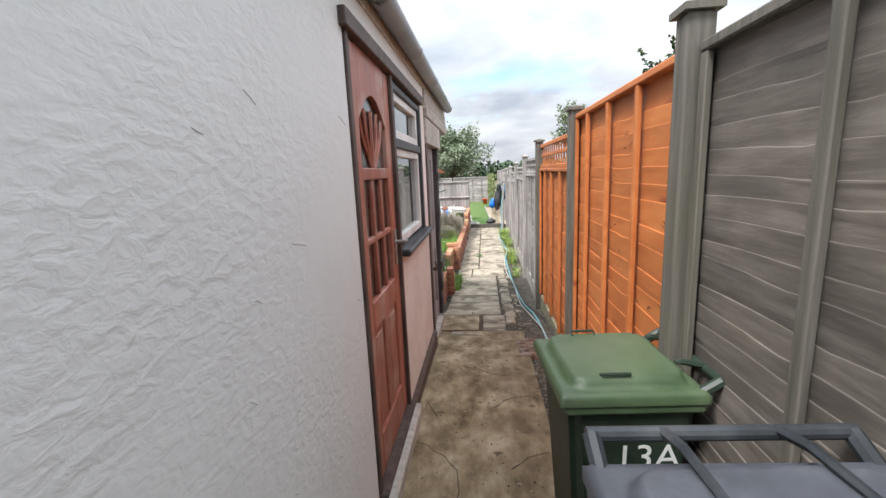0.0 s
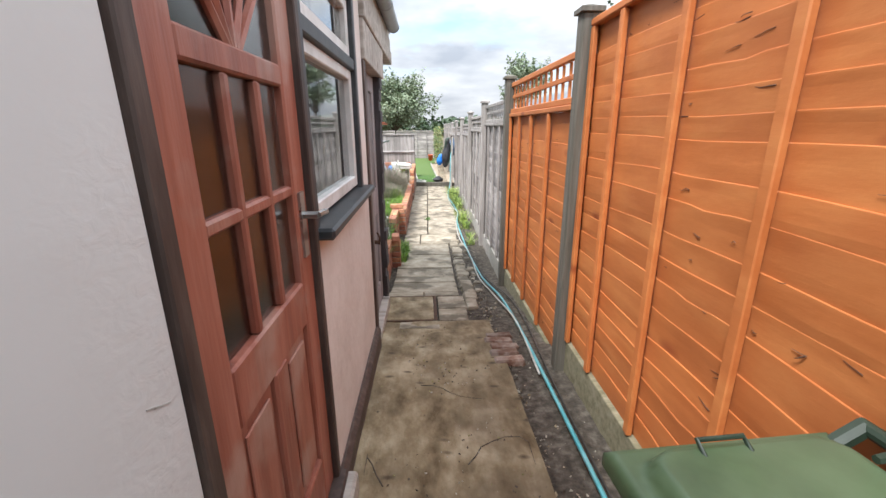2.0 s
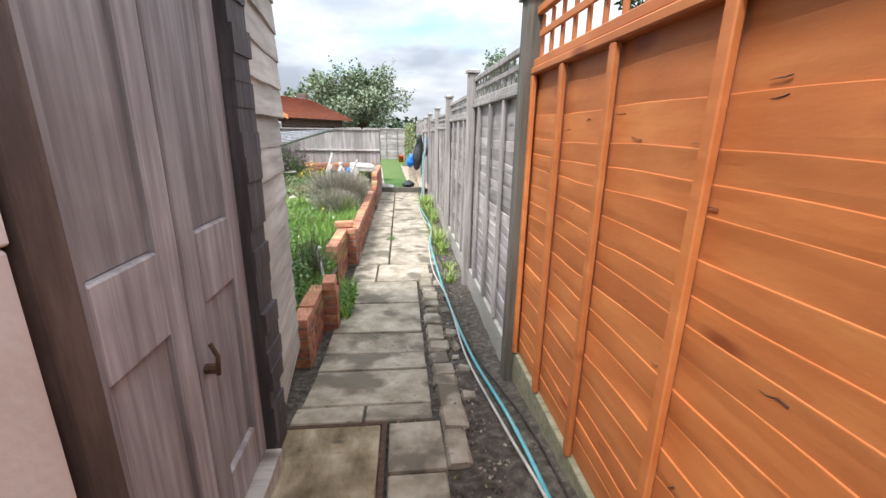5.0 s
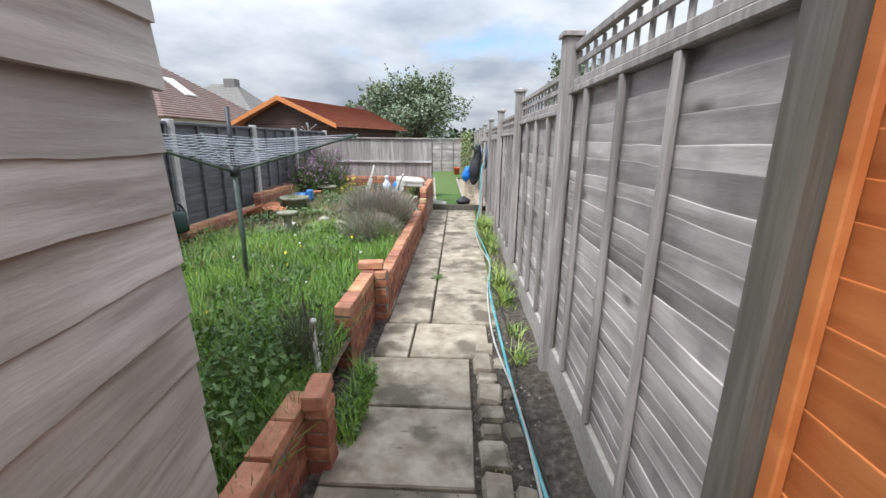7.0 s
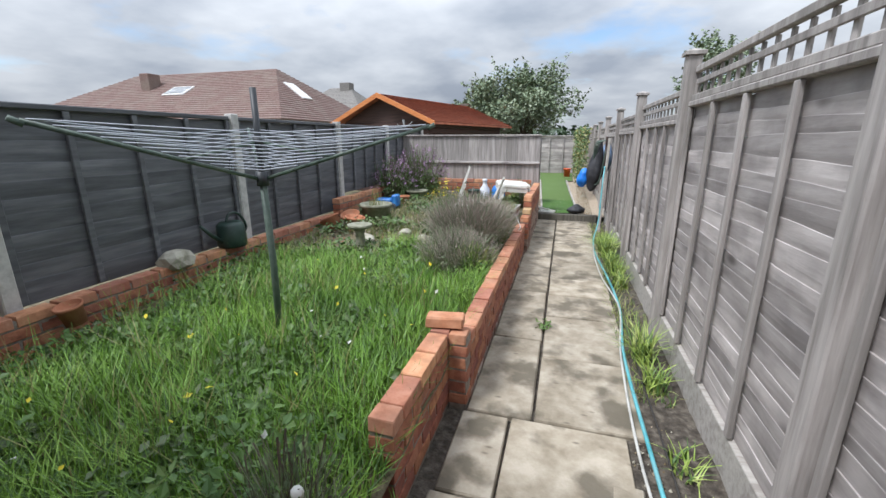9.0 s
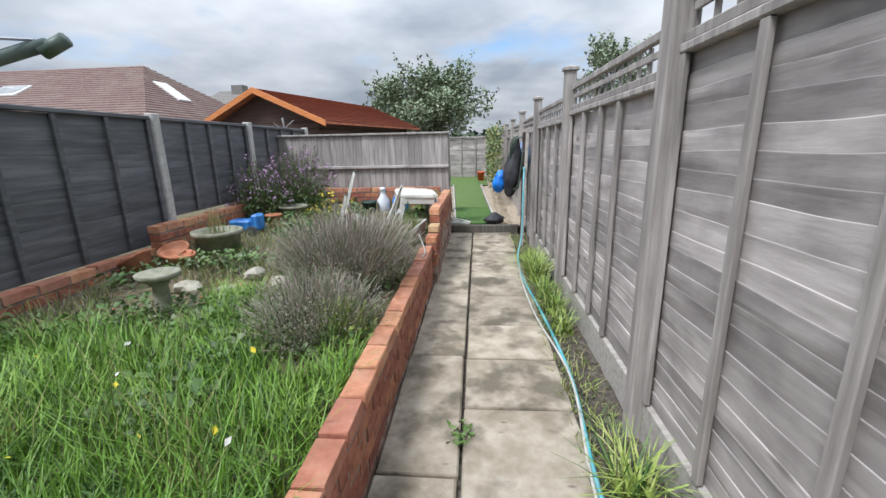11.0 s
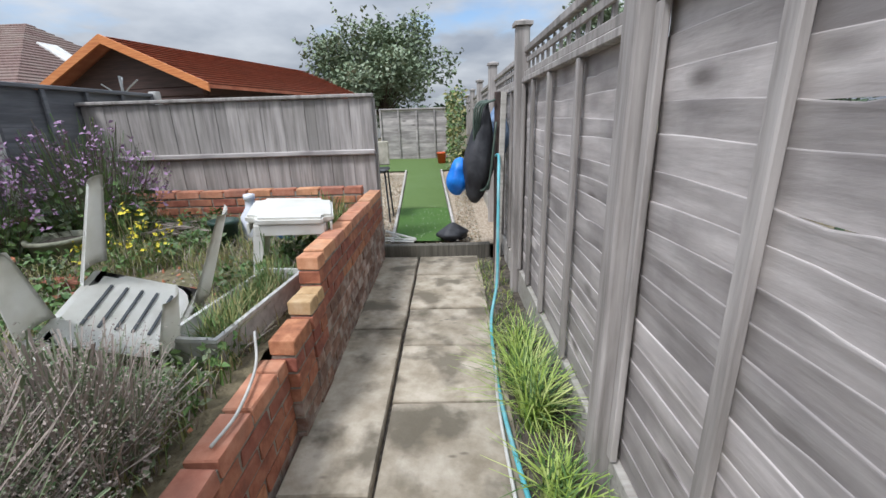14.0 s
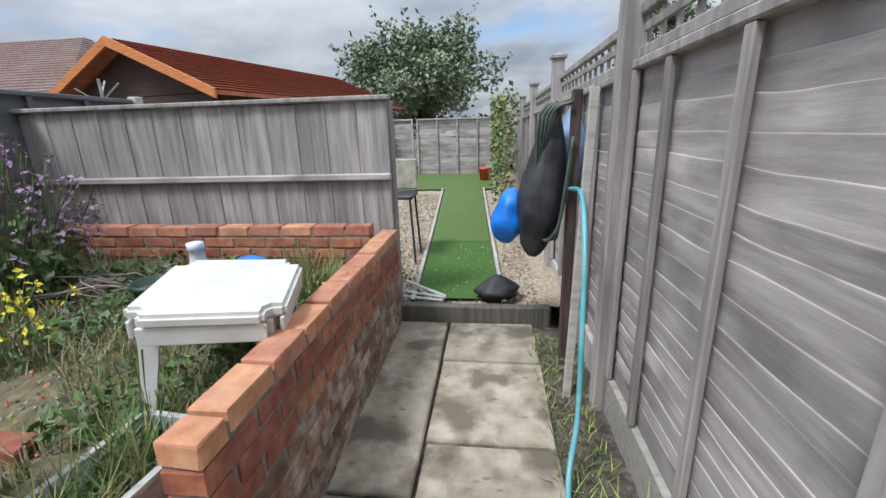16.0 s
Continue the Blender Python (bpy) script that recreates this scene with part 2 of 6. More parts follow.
    "whiteplastic": mat("grubby_white_plastic", [(0.60, 0.585, 0.53), (0.69, 0.68, 0.63), (0.73, 0.725, 0.69)], 6, (1, 1, 1), 0.4, 0.05, stain=(0.5, 0.48, 0.4), stain_scale=4, stain_amount=0.45, vary=0.0),
    "paintwhite": mat("white_house_number_paint", [(0.7, 0.72, 0.68), (0.8, 0.8, 0.78)], 20, vary=0.0, bump=0),
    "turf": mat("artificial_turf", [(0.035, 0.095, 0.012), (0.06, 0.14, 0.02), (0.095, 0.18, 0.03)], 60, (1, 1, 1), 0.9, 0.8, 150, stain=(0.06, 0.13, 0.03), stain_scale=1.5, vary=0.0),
    "turffar": mat("paler_artificial_turf", [(0.07, 0.125, 0.027), (0.10, 0.165, 0.04), (0.135, 0.205, 0.058)], 60, (1, 1, 1), 0.9, 0.8, 150, stain=(0.12, 0.19, 0.06), stain_scale=1.2, vary=0.0),
    "gravel": mat("beige_gravel", [(0.26, 0.20, 0.14), (0.42, 0.34, 0.25), (0.56, 0.48, 0.38)], 40, (1, 1, 1), 0.9, 0.9, 60, vary=0.0, bump_dist=0.02),
    "grass": mat("lawn_grass_blade", [(0.10, 0.21, 0.02), (0.17, 0.33, 0.035), (0.27, 0.43, 0.07)], 1.6, (1, 1, 1), 0.5, 0, vary=0.0),
    "drygrass": mat("dry_yellow_grass", [(0.16, 0.17, 0.045), (0.26, 0.25, 0.09), (0.38, 0.34, 0.16)], 3, (1, 1, 1), 0.7, 0, vary=0.0),
    "weed": mat("weed_leaf", [(0.05, 0.11, 0.025), (0.09, 0.17, 0.04), (0.16, 0.24, 0.07)], 5, (1, 1, 1), 0.55, 0, vary=0.0),
    "limeleaf": mat("lime_green_strap_leaf", [(0.18, 0.28, 0.04), (0.32, 0.42, 0.09), (0.52, 0.55, 0.22)], 6, (1, 1, 1), 0.5, 0, vary=0.0),
    "lavender": mat("lavender_dry_stem", [(0.22, 0.175, 0.145), (0.32, 0.262, 0.225), (0.42, 0.355, 0.315)], 4, (1, 1, 1), 0.8, 0, vary=0.0),
    "lavleaf": mat("lavender_grey_green_leaf", [(0.09, 0.13, 0.06), (0.15, 0.19, 0.10), (0.22, 0.25, 0.15)], 5, (1, 1, 1), 0.7, 0, vary=0.0),
    "treeleaf": mat("tree_leaf", [(0.13, 0.185, 0.105), (0.22, 0.28, 0.175), (0.37, 0.42, 0.31)], 2.2, (1, 1, 1), 0.75, 0, vary=0.0),
    "darkleaf": mat("dark_tree_leaf", [(0.02, 0.04, 0.015), (0.035, 0.065, 0.025), (0.06, 0.10, 0.04)], 2.0, (1, 1, 1), 0.55, 0, vary=0.0),
    "bark": mat("tree_bark", [(0.06, 0.045, 0.035), (0.11, 0.085, 0.065), (0.16, 0.13, 0.10)], 8, (3, 3, 0.6), 0.9, 0.6, vary=0.0),
    "purple": mat("purple_flower", [(0.24, 0.13, 0.24), (0.33, 0.20, 0.33), (0.42, 0.28, 0.41)], 8, bump=0, vary=0.0),
    "yellow": mat("yellow_flower", [(0.6, 0.5, 0.02), (0.75, 0.62, 0.04), (0.8, 0.7, 0.1)], 8, bump=0, vary=0.0),
    "hose": mat("turquoise_hose_pvc", [(0.07, 0.33, 0.38), (0.10, 0.42, 0.47), (0.18, 0.5, 0.54)], 6, rough=0.35, bump=0, vary=0.0, stain=(0.35, 0.48, 0.48), stain_scale=5),
    "cable": mat("pale_weathered_cable", [(0.40, 0.39, 0.36), (0.52, 0.51, 0.47), (0.6, 0.59, 0.55)], 8, rough=0.5, bump=0, vary=0.0),
    "darkcable": mat("dark_cable", [(0.03, 0.025, 0.022), (0.05, 0.045, 0.04)], 8, rough=0.5, bump=0, vary=0.0),
    "bluebag": mat("bright_blue_bag_nylon", [(0.01, 0.13, 0.55), (0.015, 0.19, 0.68), (0.03, 0.26, 0.75)], 5, rough=0.45, bump=0.4, vary=0.0, bump_dist=0.02),
    "blackbag": mat("black_bag_fabric", [(0.012, 0.012, 0.015), (0.025, 0.026, 0.03), (0.05, 0.05, 0.055)], 6, rough=0.6, bump=0.5, vary=0.0, bump_dist=0.02),
    "palebag": mat("pale_blue_tarpaulin", [(0.16, 0.25, 0.42), (0.24, 0.34, 0.5), (0.33, 0.42, 0.56)], 6, rough=0.5, bump=0.4, vary=0.0, bump_dist=0.02),
    "terracotta": mat("terracotta_clay", [(0.38, 0.14, 0.07), (0.48, 0.19, 0.10), (0.55, 0.26, 0.15)], 9, rough=0.85, bump=0.2, vary=0.15),
    "stonepot": mat("mossy_stone_pot", [(0.17, 0.17, 0.12), (0.26, 0.26, 0.19), (0.34, 0.34, 0.27)], 12, rough=0.9, bump=0.5, vary=0.1),
    "greenpot": mat("pale_green_plastic_pot", [(0.15, 0.25, 0.17), (0.21, 0.33, 0.23), (0.27, 0.4, 0.29)], 9, rough=0.5, bump=0.1, vary=0.1),
    "darkpot": mat("dark_green_plastic", [(0.012, 0.03, 0.022), (0.02, 0.045, 0.034), (0.03, 0.06, 0.045)], 9, rough=0.45, bump=0.1, vary=0.1),
    "stone": mat("pale_rock", [(0.28, 0.26, 0.20), (0.40, 0.375, 0.30), (0.5, 0.47, 0.39)], 9, rough=0.9, bump=0.5, vary=0.2),
    "galv": mat("galvanised_steel_tube", [(0.30, 0.31, 0.31), (0.42, 0.43, 0.43), (0.5, 0.51, 0.51)], 12, rough=0.45, bump=0.1, metal=0.7, vary=0.0),
    "greentube": mat("green_coated_pole", [(0.05, 0.075, 0.06), (0.075, 0.11, 0.085), (0.11, 0.14, 0.115)], 12, rough=0.5, bump=0.1, vary=0.0),
    "line": mat("washing_line_cord", [(0.34, 0.37, 0.42), (0.45, 0.47, 0.52)], 20, rough=0.5, bump=0, vary=0.0),
    "chrome": mat("tarnished_steel_handle", [(0.35, 0.35, 0.34), (0.5, 0.5, 0.49)], 30, rough=0.3, metal=0.9, bump=0.05, vary=0.0),
    "rust": mat("rusty_iron", [(0.05, 0.03, 0.022), (0.10, 0.055, 0.035), (0.15, 0.08, 0.05)], 30, rough=0.8, metal=0.3, bump=0.3, vary=0.0),
    "redroof": mat("orange_red_felt_roof", [(0.34, 0.10, 0.055), (0.44, 0.14, 0.075), (0.5, 0.19, 0.11)], 6, (1, 1, 1), 0.85, 0.3, stain=(0.3, 0.12, 0.08), vary=0.06),
    "orangetrim": mat("orange_stained_barge_board", [(0.45, 0.14, 0.04), (0.56, 0.2, 0.06), (0.62, 0.26, 0.09)], 6, GRAIN, 0.65, 0.2, vary=0.08),
    "hutwall": mat("dark_brown_log_cabin", [(0.035, 0.018, 0.014), (0.055, 0.028, 0.022), (0.08, 0.042, 0.034)], 5, GRAIN, 0.7, 0.3, vary=0.12),
    "greyroof": mat("grey_slate_roof", [(0.14, 0.13, 0.12), (0.20, 0.19, 0.175), (0.26, 0.245, 0.225)], 10, rough=0.85, bump=0.3, vary=0.15),
    "farwall": mat("pale_house_render", [(0.55, 0.53, 0.49), (0.65, 0.63, 0.59), (0.7, 0.68, 0.64)], 6, rough=0.85, bump=0.2, vary=0.05),
    # plaster grey with the room's dimness put into its colour
    "room": mat("interior_plaster_shade_grey", [(0.17, 0.165, 0.16), (0.24, 0.235, 0.23), (0.3, 0.295, 0.29)], 3, rough=0.9, bump=0.1, vary=0.0),
    "bluetoy": mat("blue_plastic_toy", [(0.02, 0.12, 0.42), (0.04, 0.2, 0.55), (0.08, 0.28, 0.6)], 9, rough=0.4, bump=0.1, vary=0.0),
    "jug": mat("milky_plastic_jug", [(0.6, 0.62, 0.68), (0.7, 0.72, 0.78), (0.76, 0.77, 0.8)], 6, rough=0.4, bump=0.05, vary=0.0),
    "redplastic": mat("orange_red_plastic", [(0.6, 0.09, 0.025), (0.7, 0.13, 0.04)], 9, rough=0.4, bump=0.05, vary=0.0),
}
def glass_mat(name, tint, rough):
    m = bpy.data.materials.new(name)
    m.use_nodes = True
    b = m.node_tree.nodes["Principled BSDF"]
    b.inputs["Base Color"].default_value = (*tint, 1)
    b.inputs["Roughness"].default_value = rough
    b.inputs["Transmission Weight"].default_value = 1.0
    b.inputs["IOR"].default_value = 1.5
    return m
M["glass"] = glass_mat("window_glass", (0.85, 0.88, 0.88), 0.02)
M["obscure"] = glass_mat("dusty_door_glass", (0.62, 0.63, 0.64), 0.15)

def stucco_mat():
    """White painted render: smooth trowelled ground, patches of fine horizontal ripples, faint grime."""
    m = mat("white_painted_render", [(0.69, 0.685, 0.675), (0.735, 0.73, 0.72), (0.765, 0.76, 0.75)], 2.2, rough=0.7, bump=0, stain=(0.62, 0.615, 0.605), stain_scale=1.1, stain_amount=0.5, vary=0.0, detail=7)
    n, l = m.node_tree.nodes, m.node_tree.links
    tcn = n.new("ShaderNodeTexCoord")
    mp = n.new("ShaderNodeMapping"); mp.inputs["Scale"].default_value = (1, 1.5, 2.4)
    l.new(tcn.outputs["Object"], mp.inputs["Vector"])
    rip = n.new("ShaderNodeTexNoise"); rip.inputs["Scale"].default_value = 17; rip.inputs["Detail"].default_value = 5; rip.inputs["Distortion"].default_value = 0.5
    l.new(mp.outputs[0], rip.inputs["Vector"])
    msk = n.new("ShaderNodeTexNoise"); msk.inputs["Scale"].default_value = 1.3; msk.inputs["Detail"].default_value = 3
    l.new(tcn.outputs["Object"], msk.inputs["Vector"])
    mr = n.new("ShaderNodeMapRange"); mr.inputs["From Min"].default_value, mr.inputs["From Max"].default_value = 0.42, 0.6
    mr.inputs["To Min"].default_value = 0.06
    l.new(msk.outputs["Fac"], mr.inputs["Value"])
    hm = n.new("ShaderNodeMath"); hm.operation = "MULTIPLY"
    l.new(rip.outputs["Fac"], hm.inputs[0]); l.new(mr.outputs[0], hm.inputs[1])
    big = n.new("ShaderNodeTexNoise"); big.inputs["Scale"].default_value = 3.0; big.inputs["Detail"].default_value = 2
    l.new(tcn.outputs["Object"], big.inputs["Vector"])
    ad = n.new("ShaderNodeMath"); ad.operation = "MULTIPLY_ADD"; ad.inputs[1].default_value = 1.2
    l.new(big.outputs["Fac"], ad.inputs[0]); l.new(hm.outputs[0], ad.inputs[2])
    bp = n.new("ShaderNodeBump"); bp.inputs["Strength"].default_value = 0.3; bp.inputs["Distance"].default_value = 0.02
    l.new(ad.outputs[0], bp.inputs["Height"]); l.new(bp.outputs[0], n["Principled BSDF"].inputs["Normal"])
    return m
M["stucco"] = stucco_mat()

# ---- building helpers ----
rng = random.Random(7)
U = rng.uniform
cache = {}

def mesh_of(name, verts, faces, material, smooth=False):
    me = bpy.data.meshes.new(name)
    me.from_pydata(verts, [], faces)
    for q in (material if isinstance(material, list) else [material]):
        me.materials.append(M[q])
    if smooth:
        me.polygons.foreach_set("use_smooth", [True] * len(me.polygons))
    me.update()
    return me

def box_mesh(sx, sy, sz, material, bevel=0.004, seed=0, rough=0.0, cuts=0):
    """A box with worn edges; seed and rough give uneven variants."""
    key = (round(sx, 3), round(sy, 3), round(sz, 3), material, bevel, seed, rough, cuts)
    if key in cache:
        return cache[key]
    bm = bmesh.new()
    bmesh.ops.create_cube(bm, size=1)
    bmesh.ops.scale(bm, vec=(sx, sy, sz), verts=bm.verts)
    if cuts:
        ax = max(range(3), key=lambda k: (sx, sy, sz)[k])
        ed = [e for e in bm.edges if abs((e.verts[0].co - e.verts[1].co)[ax]) > 1e-5]
        bmesh.ops.subdivide_edges(bm, edges=ed, cuts=cuts, use_grid_fill=True)
    if bevel:
        sharp = [e for e in bm.edges if len(e.link_faces) == 2 and e.calc_face_angle(0) > 0.5]
        bmesh.ops.bevel(bm, geom=sharp, offset=min(bevel, 0.45 * min(sx, sy, sz)), segments=1, affect="EDGES", clamp_overlap=True)
    if rough:
        q = random.Random(seed * 13 + 5)
        for v in bm.verts:
            v.co += Vector((q.uniform(-1, 1), q.uniform(-1, 1), q.uniform(-1, 1))) * rough
    me = bpy.data.meshes.new("piece")
    bm.to_mesh(me)
    bm.free()
    me.materials.append(M[material])
    cache[key] = me
    return me

def part(name, parent, me, m):
    ob = new(name, me)
    ob.parent = parent
    ob.matrix_basis = m
    return ob

def boxp(name, parent, lo, hi, material, bevel=0.004, **k):
    """A box part between two corners."""
    c = [(a + b) / 2 for a, b in zip(lo, hi)]
    return part(name, parent, box_mesh(*(abs(b - a) for a, b in zip(lo, hi)), material, bevel, **k), pose(*c))

def empty(name, m=None, **tags):
    ob = new(name)
    ob.empty_display_size = 0.1
    if m is not None:
        ob.matrix_basis = m
    return tagged(ob, **tags)

def tube_data(pts, r, sides=8, r_end=None):
    pts = [Vector(p) for p in pts]
    V, F = [], []
    for i, p in enumerate(pts):
        d = (pts[min(i + 1, len(pts) - 1)] - pts[max(i - 1, 0)]).normalized()
        a = d.cross(Vector((0.13, 0.27, 0.95))).normalized()
        b = d.cross(a)
        rr = r if r_end is None else r + (r_end - r) * i / (len(pts) - 1)
        for k in range(sides):
            t = 2 * math.pi * k / sides
            V.append(p + (a * math.cos(t) + b * math.sin(t)) * rr)
        if i:
            for k in range(sides):
                o, q = (i - 1) * sides, i * sides
                F.append((o + k, o + (k + 1) % sides, q + (k + 1) % sides, q + k))
    F.append(tuple(range(sides))[::-1])
    F.append(tuple(range(len(V) - sides, len(V))))
    return V, F

class Geo:
    """Collects shapes into one mesh."""
    def __init__(self):
        self.v, self.f, self.m = [], [], []
    def add(self, V, F, mi=0):
        o = len(self.v)
        self.v += [tuple(p) for p in V]
        self.f += [tuple(o + k for k in f) for f in F]
        self.m += [mi] * len(F)
        return self
    def tube(self, pts, r, sides=8, r_end=None, mi=0):
        return self.add(*tube_data(pts, r, sides, r_end), mi)
    def box(self, lo, hi, mi=0, m=None):
        V = [Vector((x, y, z)) for x in (lo[0], hi[0]) for y in (lo[1], hi[1]) for z in (lo[2], hi[2])]
        if m is not None:
            V = [m @ p for p in V]
        return self.add(V, [(0, 1, 3, 2), (4, 6, 7, 5), (0, 4, 5, 1), (2, 3, 7, 6), (0, 2, 6, 4), (1, 5, 7, 3)], mi)
    def mesh(self, name, mats, smooth=False):
        me = mesh_of(name, self.v, self.f, mats, smooth)
        me.polygons.foreach_set("material_index", self.m)
        return me

def curve_pts(ctrl, n=12):
    """Catmull-Rom through control points."""
    P = [Vector(p) for p in ctrl]
    P = [P[0] * 2 - P[1]] + P + [P[-1] * 2 - P[-2]]
    out = []
    for i in range(1, len(P) - 2):
        for k in range(n):
            t = k / n
            a, b, c, d = P[i - 1], P[i], P[i + 1], P[i + 2]
            out.append(0.5 * (2 * b + (c - a) * t + (2 * a - 5 * b + 4 * c - d) * t * t + (3 * b - a - 3 * c + d) * t ** 3))
    return out + [P[-2]]

def ground_z(y):
    return float(np.interp(y, [1.5, 3.0, 3.8, 4.5, 5.3], [0.35, 0.285, 0.19, 0.12, 0.0]))

def lathe(profile, sides=20):
    """Surface of revolution from (radius, height) pairs."""
    V, F = [], []
    for i, (r, z) in enumerate(profile):
        for k in range(sides):
            t = 2 * math.pi * k / sides
            V.append((r * math.cos(t), r * math.sin(t), z))
        if i:
            for k in range(sides):
                o, q = (i - 1) * sides, i * sides
                F.append((o + k, o + (k + 1) % sides, q + (k + 1) % sides, q + k))
    F.append(tuple(range(sides))[::-1])
    F.append(tuple(range(len(V) - sides, len(V))))
    return V, F

# ---- ground ----
def sheet(name, x0, x1, y0, y1, zfun, material, step=0.1, **tags):
    nx, ny = max(1, round((x1 - x0) / step)), max(1, round((y1 - y0) / step))
    V = [(x0 + (x1 - x0) * i / nx, y0 + (y1 - y0) * j / ny, 0) for j in range(ny + 1) for i in range(nx + 1)]
    V = [(x, y, zfun(x, y)) for x, y, _ in V]
    F = [(j * (nx + 1) + i, j * (nx + 1) + i + 1, (j + 1) * (nx + 1) + i + 1, (j + 1) * (nx + 1) + i) for j in range(ny) for i in range(nx)]
    return tagged(new(name, mesh_of(name, V, F, material, True)), kind="structure", **tags)

def nz(x, y, s, a):
    return noise.noise(Vector((x * s, y * s, 3.7))) * a

sheet("ground", -400, 400, -300, 500, lambda x, y: -0.12, "bed", 40, label="rough earth ground reaching the horizon", category="ground")
path = sheet("path_concrete", -0.62, 0.46, -2.6, 3.8, lambda x, y: ground_z(y) + nz(x, y, 4, 0.012) + nz(x, y, 13, 0.006), "concrete", 0.05, label="dirty mossy worn concrete path beside the house", category="path")
sheet("soil_strip", 0.2, 0.85, -2.6, 13.4, lambda x, y: ground_z(y) - 0.022 + (x - 0.42) * 0.05 + nz(x, y, 9, 0.02) + nz(x, y, 25, 0.01), "soil", 0.05, label="dark stony soil strip along the fence foot", category="soil")
sheet("path_bedding", -0.66, 0.62, 3.78, 13.4, lambda x, y: ground_z(y) - 0.035 + nz(x, y, 12, 0.008), "soil", 0.08, label="dark earth bedding under the paving slabs", category="soil")

def bed_z(x, y):
    z = np.interp(y, [5.3, 6.5, 9, 11.5, 13.4], [0.20, 0.26, 0.30, 0.40, 0.46])
    return float(z) + max(0, (-1.7 - x)) * float(np.interp(y, [7.0, 9.0], [-0.03, 0.06])) + nz(x, y, 2.5, 0.05) + nz(x, y, 8, 0.02)
sheet("garden_bed", -3.3, -0.52, 5.3, 13.5, bed_z, "bed", 0.07, label="overgrown raised garden bed of earth and litter", category="garden bed")

def turf_z(x, y):
    return float(np.interp(y, [13.4, 16, 20.2], [0.10, 0.16, 0.36])) + nz(x, y, 1.5, 0.015)
sheet("gravel_bed", -3.4, 0.9, 13.55, 20.3, lambda x, y: turf_z(x, y) - 0.02 + nz(x, y, 20, 0.012), "gravel", 0.08, label="beige pebble gravel bed beyond the timber step", category="gravel")
# the farther strip takes a paler green than the near one
for y0, y1, surface, lab in ((13.58, 15.1, "turf", "dark green strip of artificial turf beyond the path"), (15.11, 18.3, "turffar", "paler green strip of artificial turf")):
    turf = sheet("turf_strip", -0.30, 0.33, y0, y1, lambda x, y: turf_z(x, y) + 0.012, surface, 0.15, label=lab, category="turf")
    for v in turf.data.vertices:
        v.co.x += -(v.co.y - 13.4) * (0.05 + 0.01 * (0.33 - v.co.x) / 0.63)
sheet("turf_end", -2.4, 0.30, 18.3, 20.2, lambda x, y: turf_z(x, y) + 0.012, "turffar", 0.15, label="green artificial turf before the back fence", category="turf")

# ---- house ----
WX = -0.42
house = tagged(new("house_wall"), kind="structure", label="white rendered house wall beside the narrow path", category="wall")
boxp("wall", house, (WX - 0.22, -2.6, 0.1), (WX, 1.173, 2.66), "stucco", 0.01)
boxp("wall", house, (WX - 0.22, 1.173, 2.52), (WX, 3.28, 2.66), "stucco", 0.004)
boxp("wall", house, (WX - 0.22, 1.97, 0.1), (WX - 0.004, 3.28, 1.42), "pinkwall", 0.01)
boxp("wall", house, (WX - 0.22, 3.06, 1.42), (WX - 0.002, 3.28, 2.52), "pinkwall", 0.004)
boxp("plinth", house, (WX - 0.02, 1.97, 0.1), (WX + 0.03, 3.30, 0.42), "darkframe", 0.02)
q = random.Random(21)
g = Geo()
for _ in range(15):
    y, z, l, a = q.uniform(-0.5, 1.1), q.uniform(0.55, 2.3), q.uniform(0.015, 0.09), q.uniform(-38, -14)
    for k in range(3):
        w = (0.0016, 0.0024, 0.0012)[k]
        g.box((0, l * k / 3, -w / 2), (0.002, l * (k + 1) / 3, w / 2), 0, pose(WX - 0.0005, y, z, a, 0, 0) @ pose(0, 0, q.uniform(-0.001, 0.001)))
part("scratches", house, g.mesh("scratches", ["concpost"]), pose(0, 0, 0))["kind"] = "stuff"
# interior behind the panes, its indoor shade painted as dark grey
back = tagged(new("house_interior"), kind="structure", label="plastered interior walls of the house, coloured grey to look dim", category="wall")
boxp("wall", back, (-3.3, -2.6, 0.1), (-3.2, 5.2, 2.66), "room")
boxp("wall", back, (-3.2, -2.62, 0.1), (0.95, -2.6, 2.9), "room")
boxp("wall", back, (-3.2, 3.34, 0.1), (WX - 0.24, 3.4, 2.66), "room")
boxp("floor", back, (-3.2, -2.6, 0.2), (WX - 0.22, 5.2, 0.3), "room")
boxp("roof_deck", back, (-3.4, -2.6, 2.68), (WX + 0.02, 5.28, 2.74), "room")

# gutter along the eaves
ge = tagged(empty("gutter"), label="grey plastic half-round gutter along the eaves", category="gutter", kind="structure")
V, F = [], []
ys = [-2.6, 5.05]
for y in ys:
    for rr in (0.058, 0.05):
        for k in range(11):
            a = math.pi + math.pi * k / 10
            V.append((-0.35 + rr * math.cos(a), y, 2.70 + rr * math.sin(a)))
for k in range(10):
    F += [(k, k + 1, 22 + k + 1, 22 + k), (11 + k + 1, 11 + k, 33 + k, 33 + k + 1)]
for k in range(10):
    F += [(k + 1, k, 11 + k, 12 + k), (22 + k, 23 + k, 34 + k, 33 + k)]
F += [(0, 22, 33, 11), (10, 21, 43, 32)]
part("channel", ge, mesh_of("channel", V, F, "gutter", True), pose(0, 0, 0))
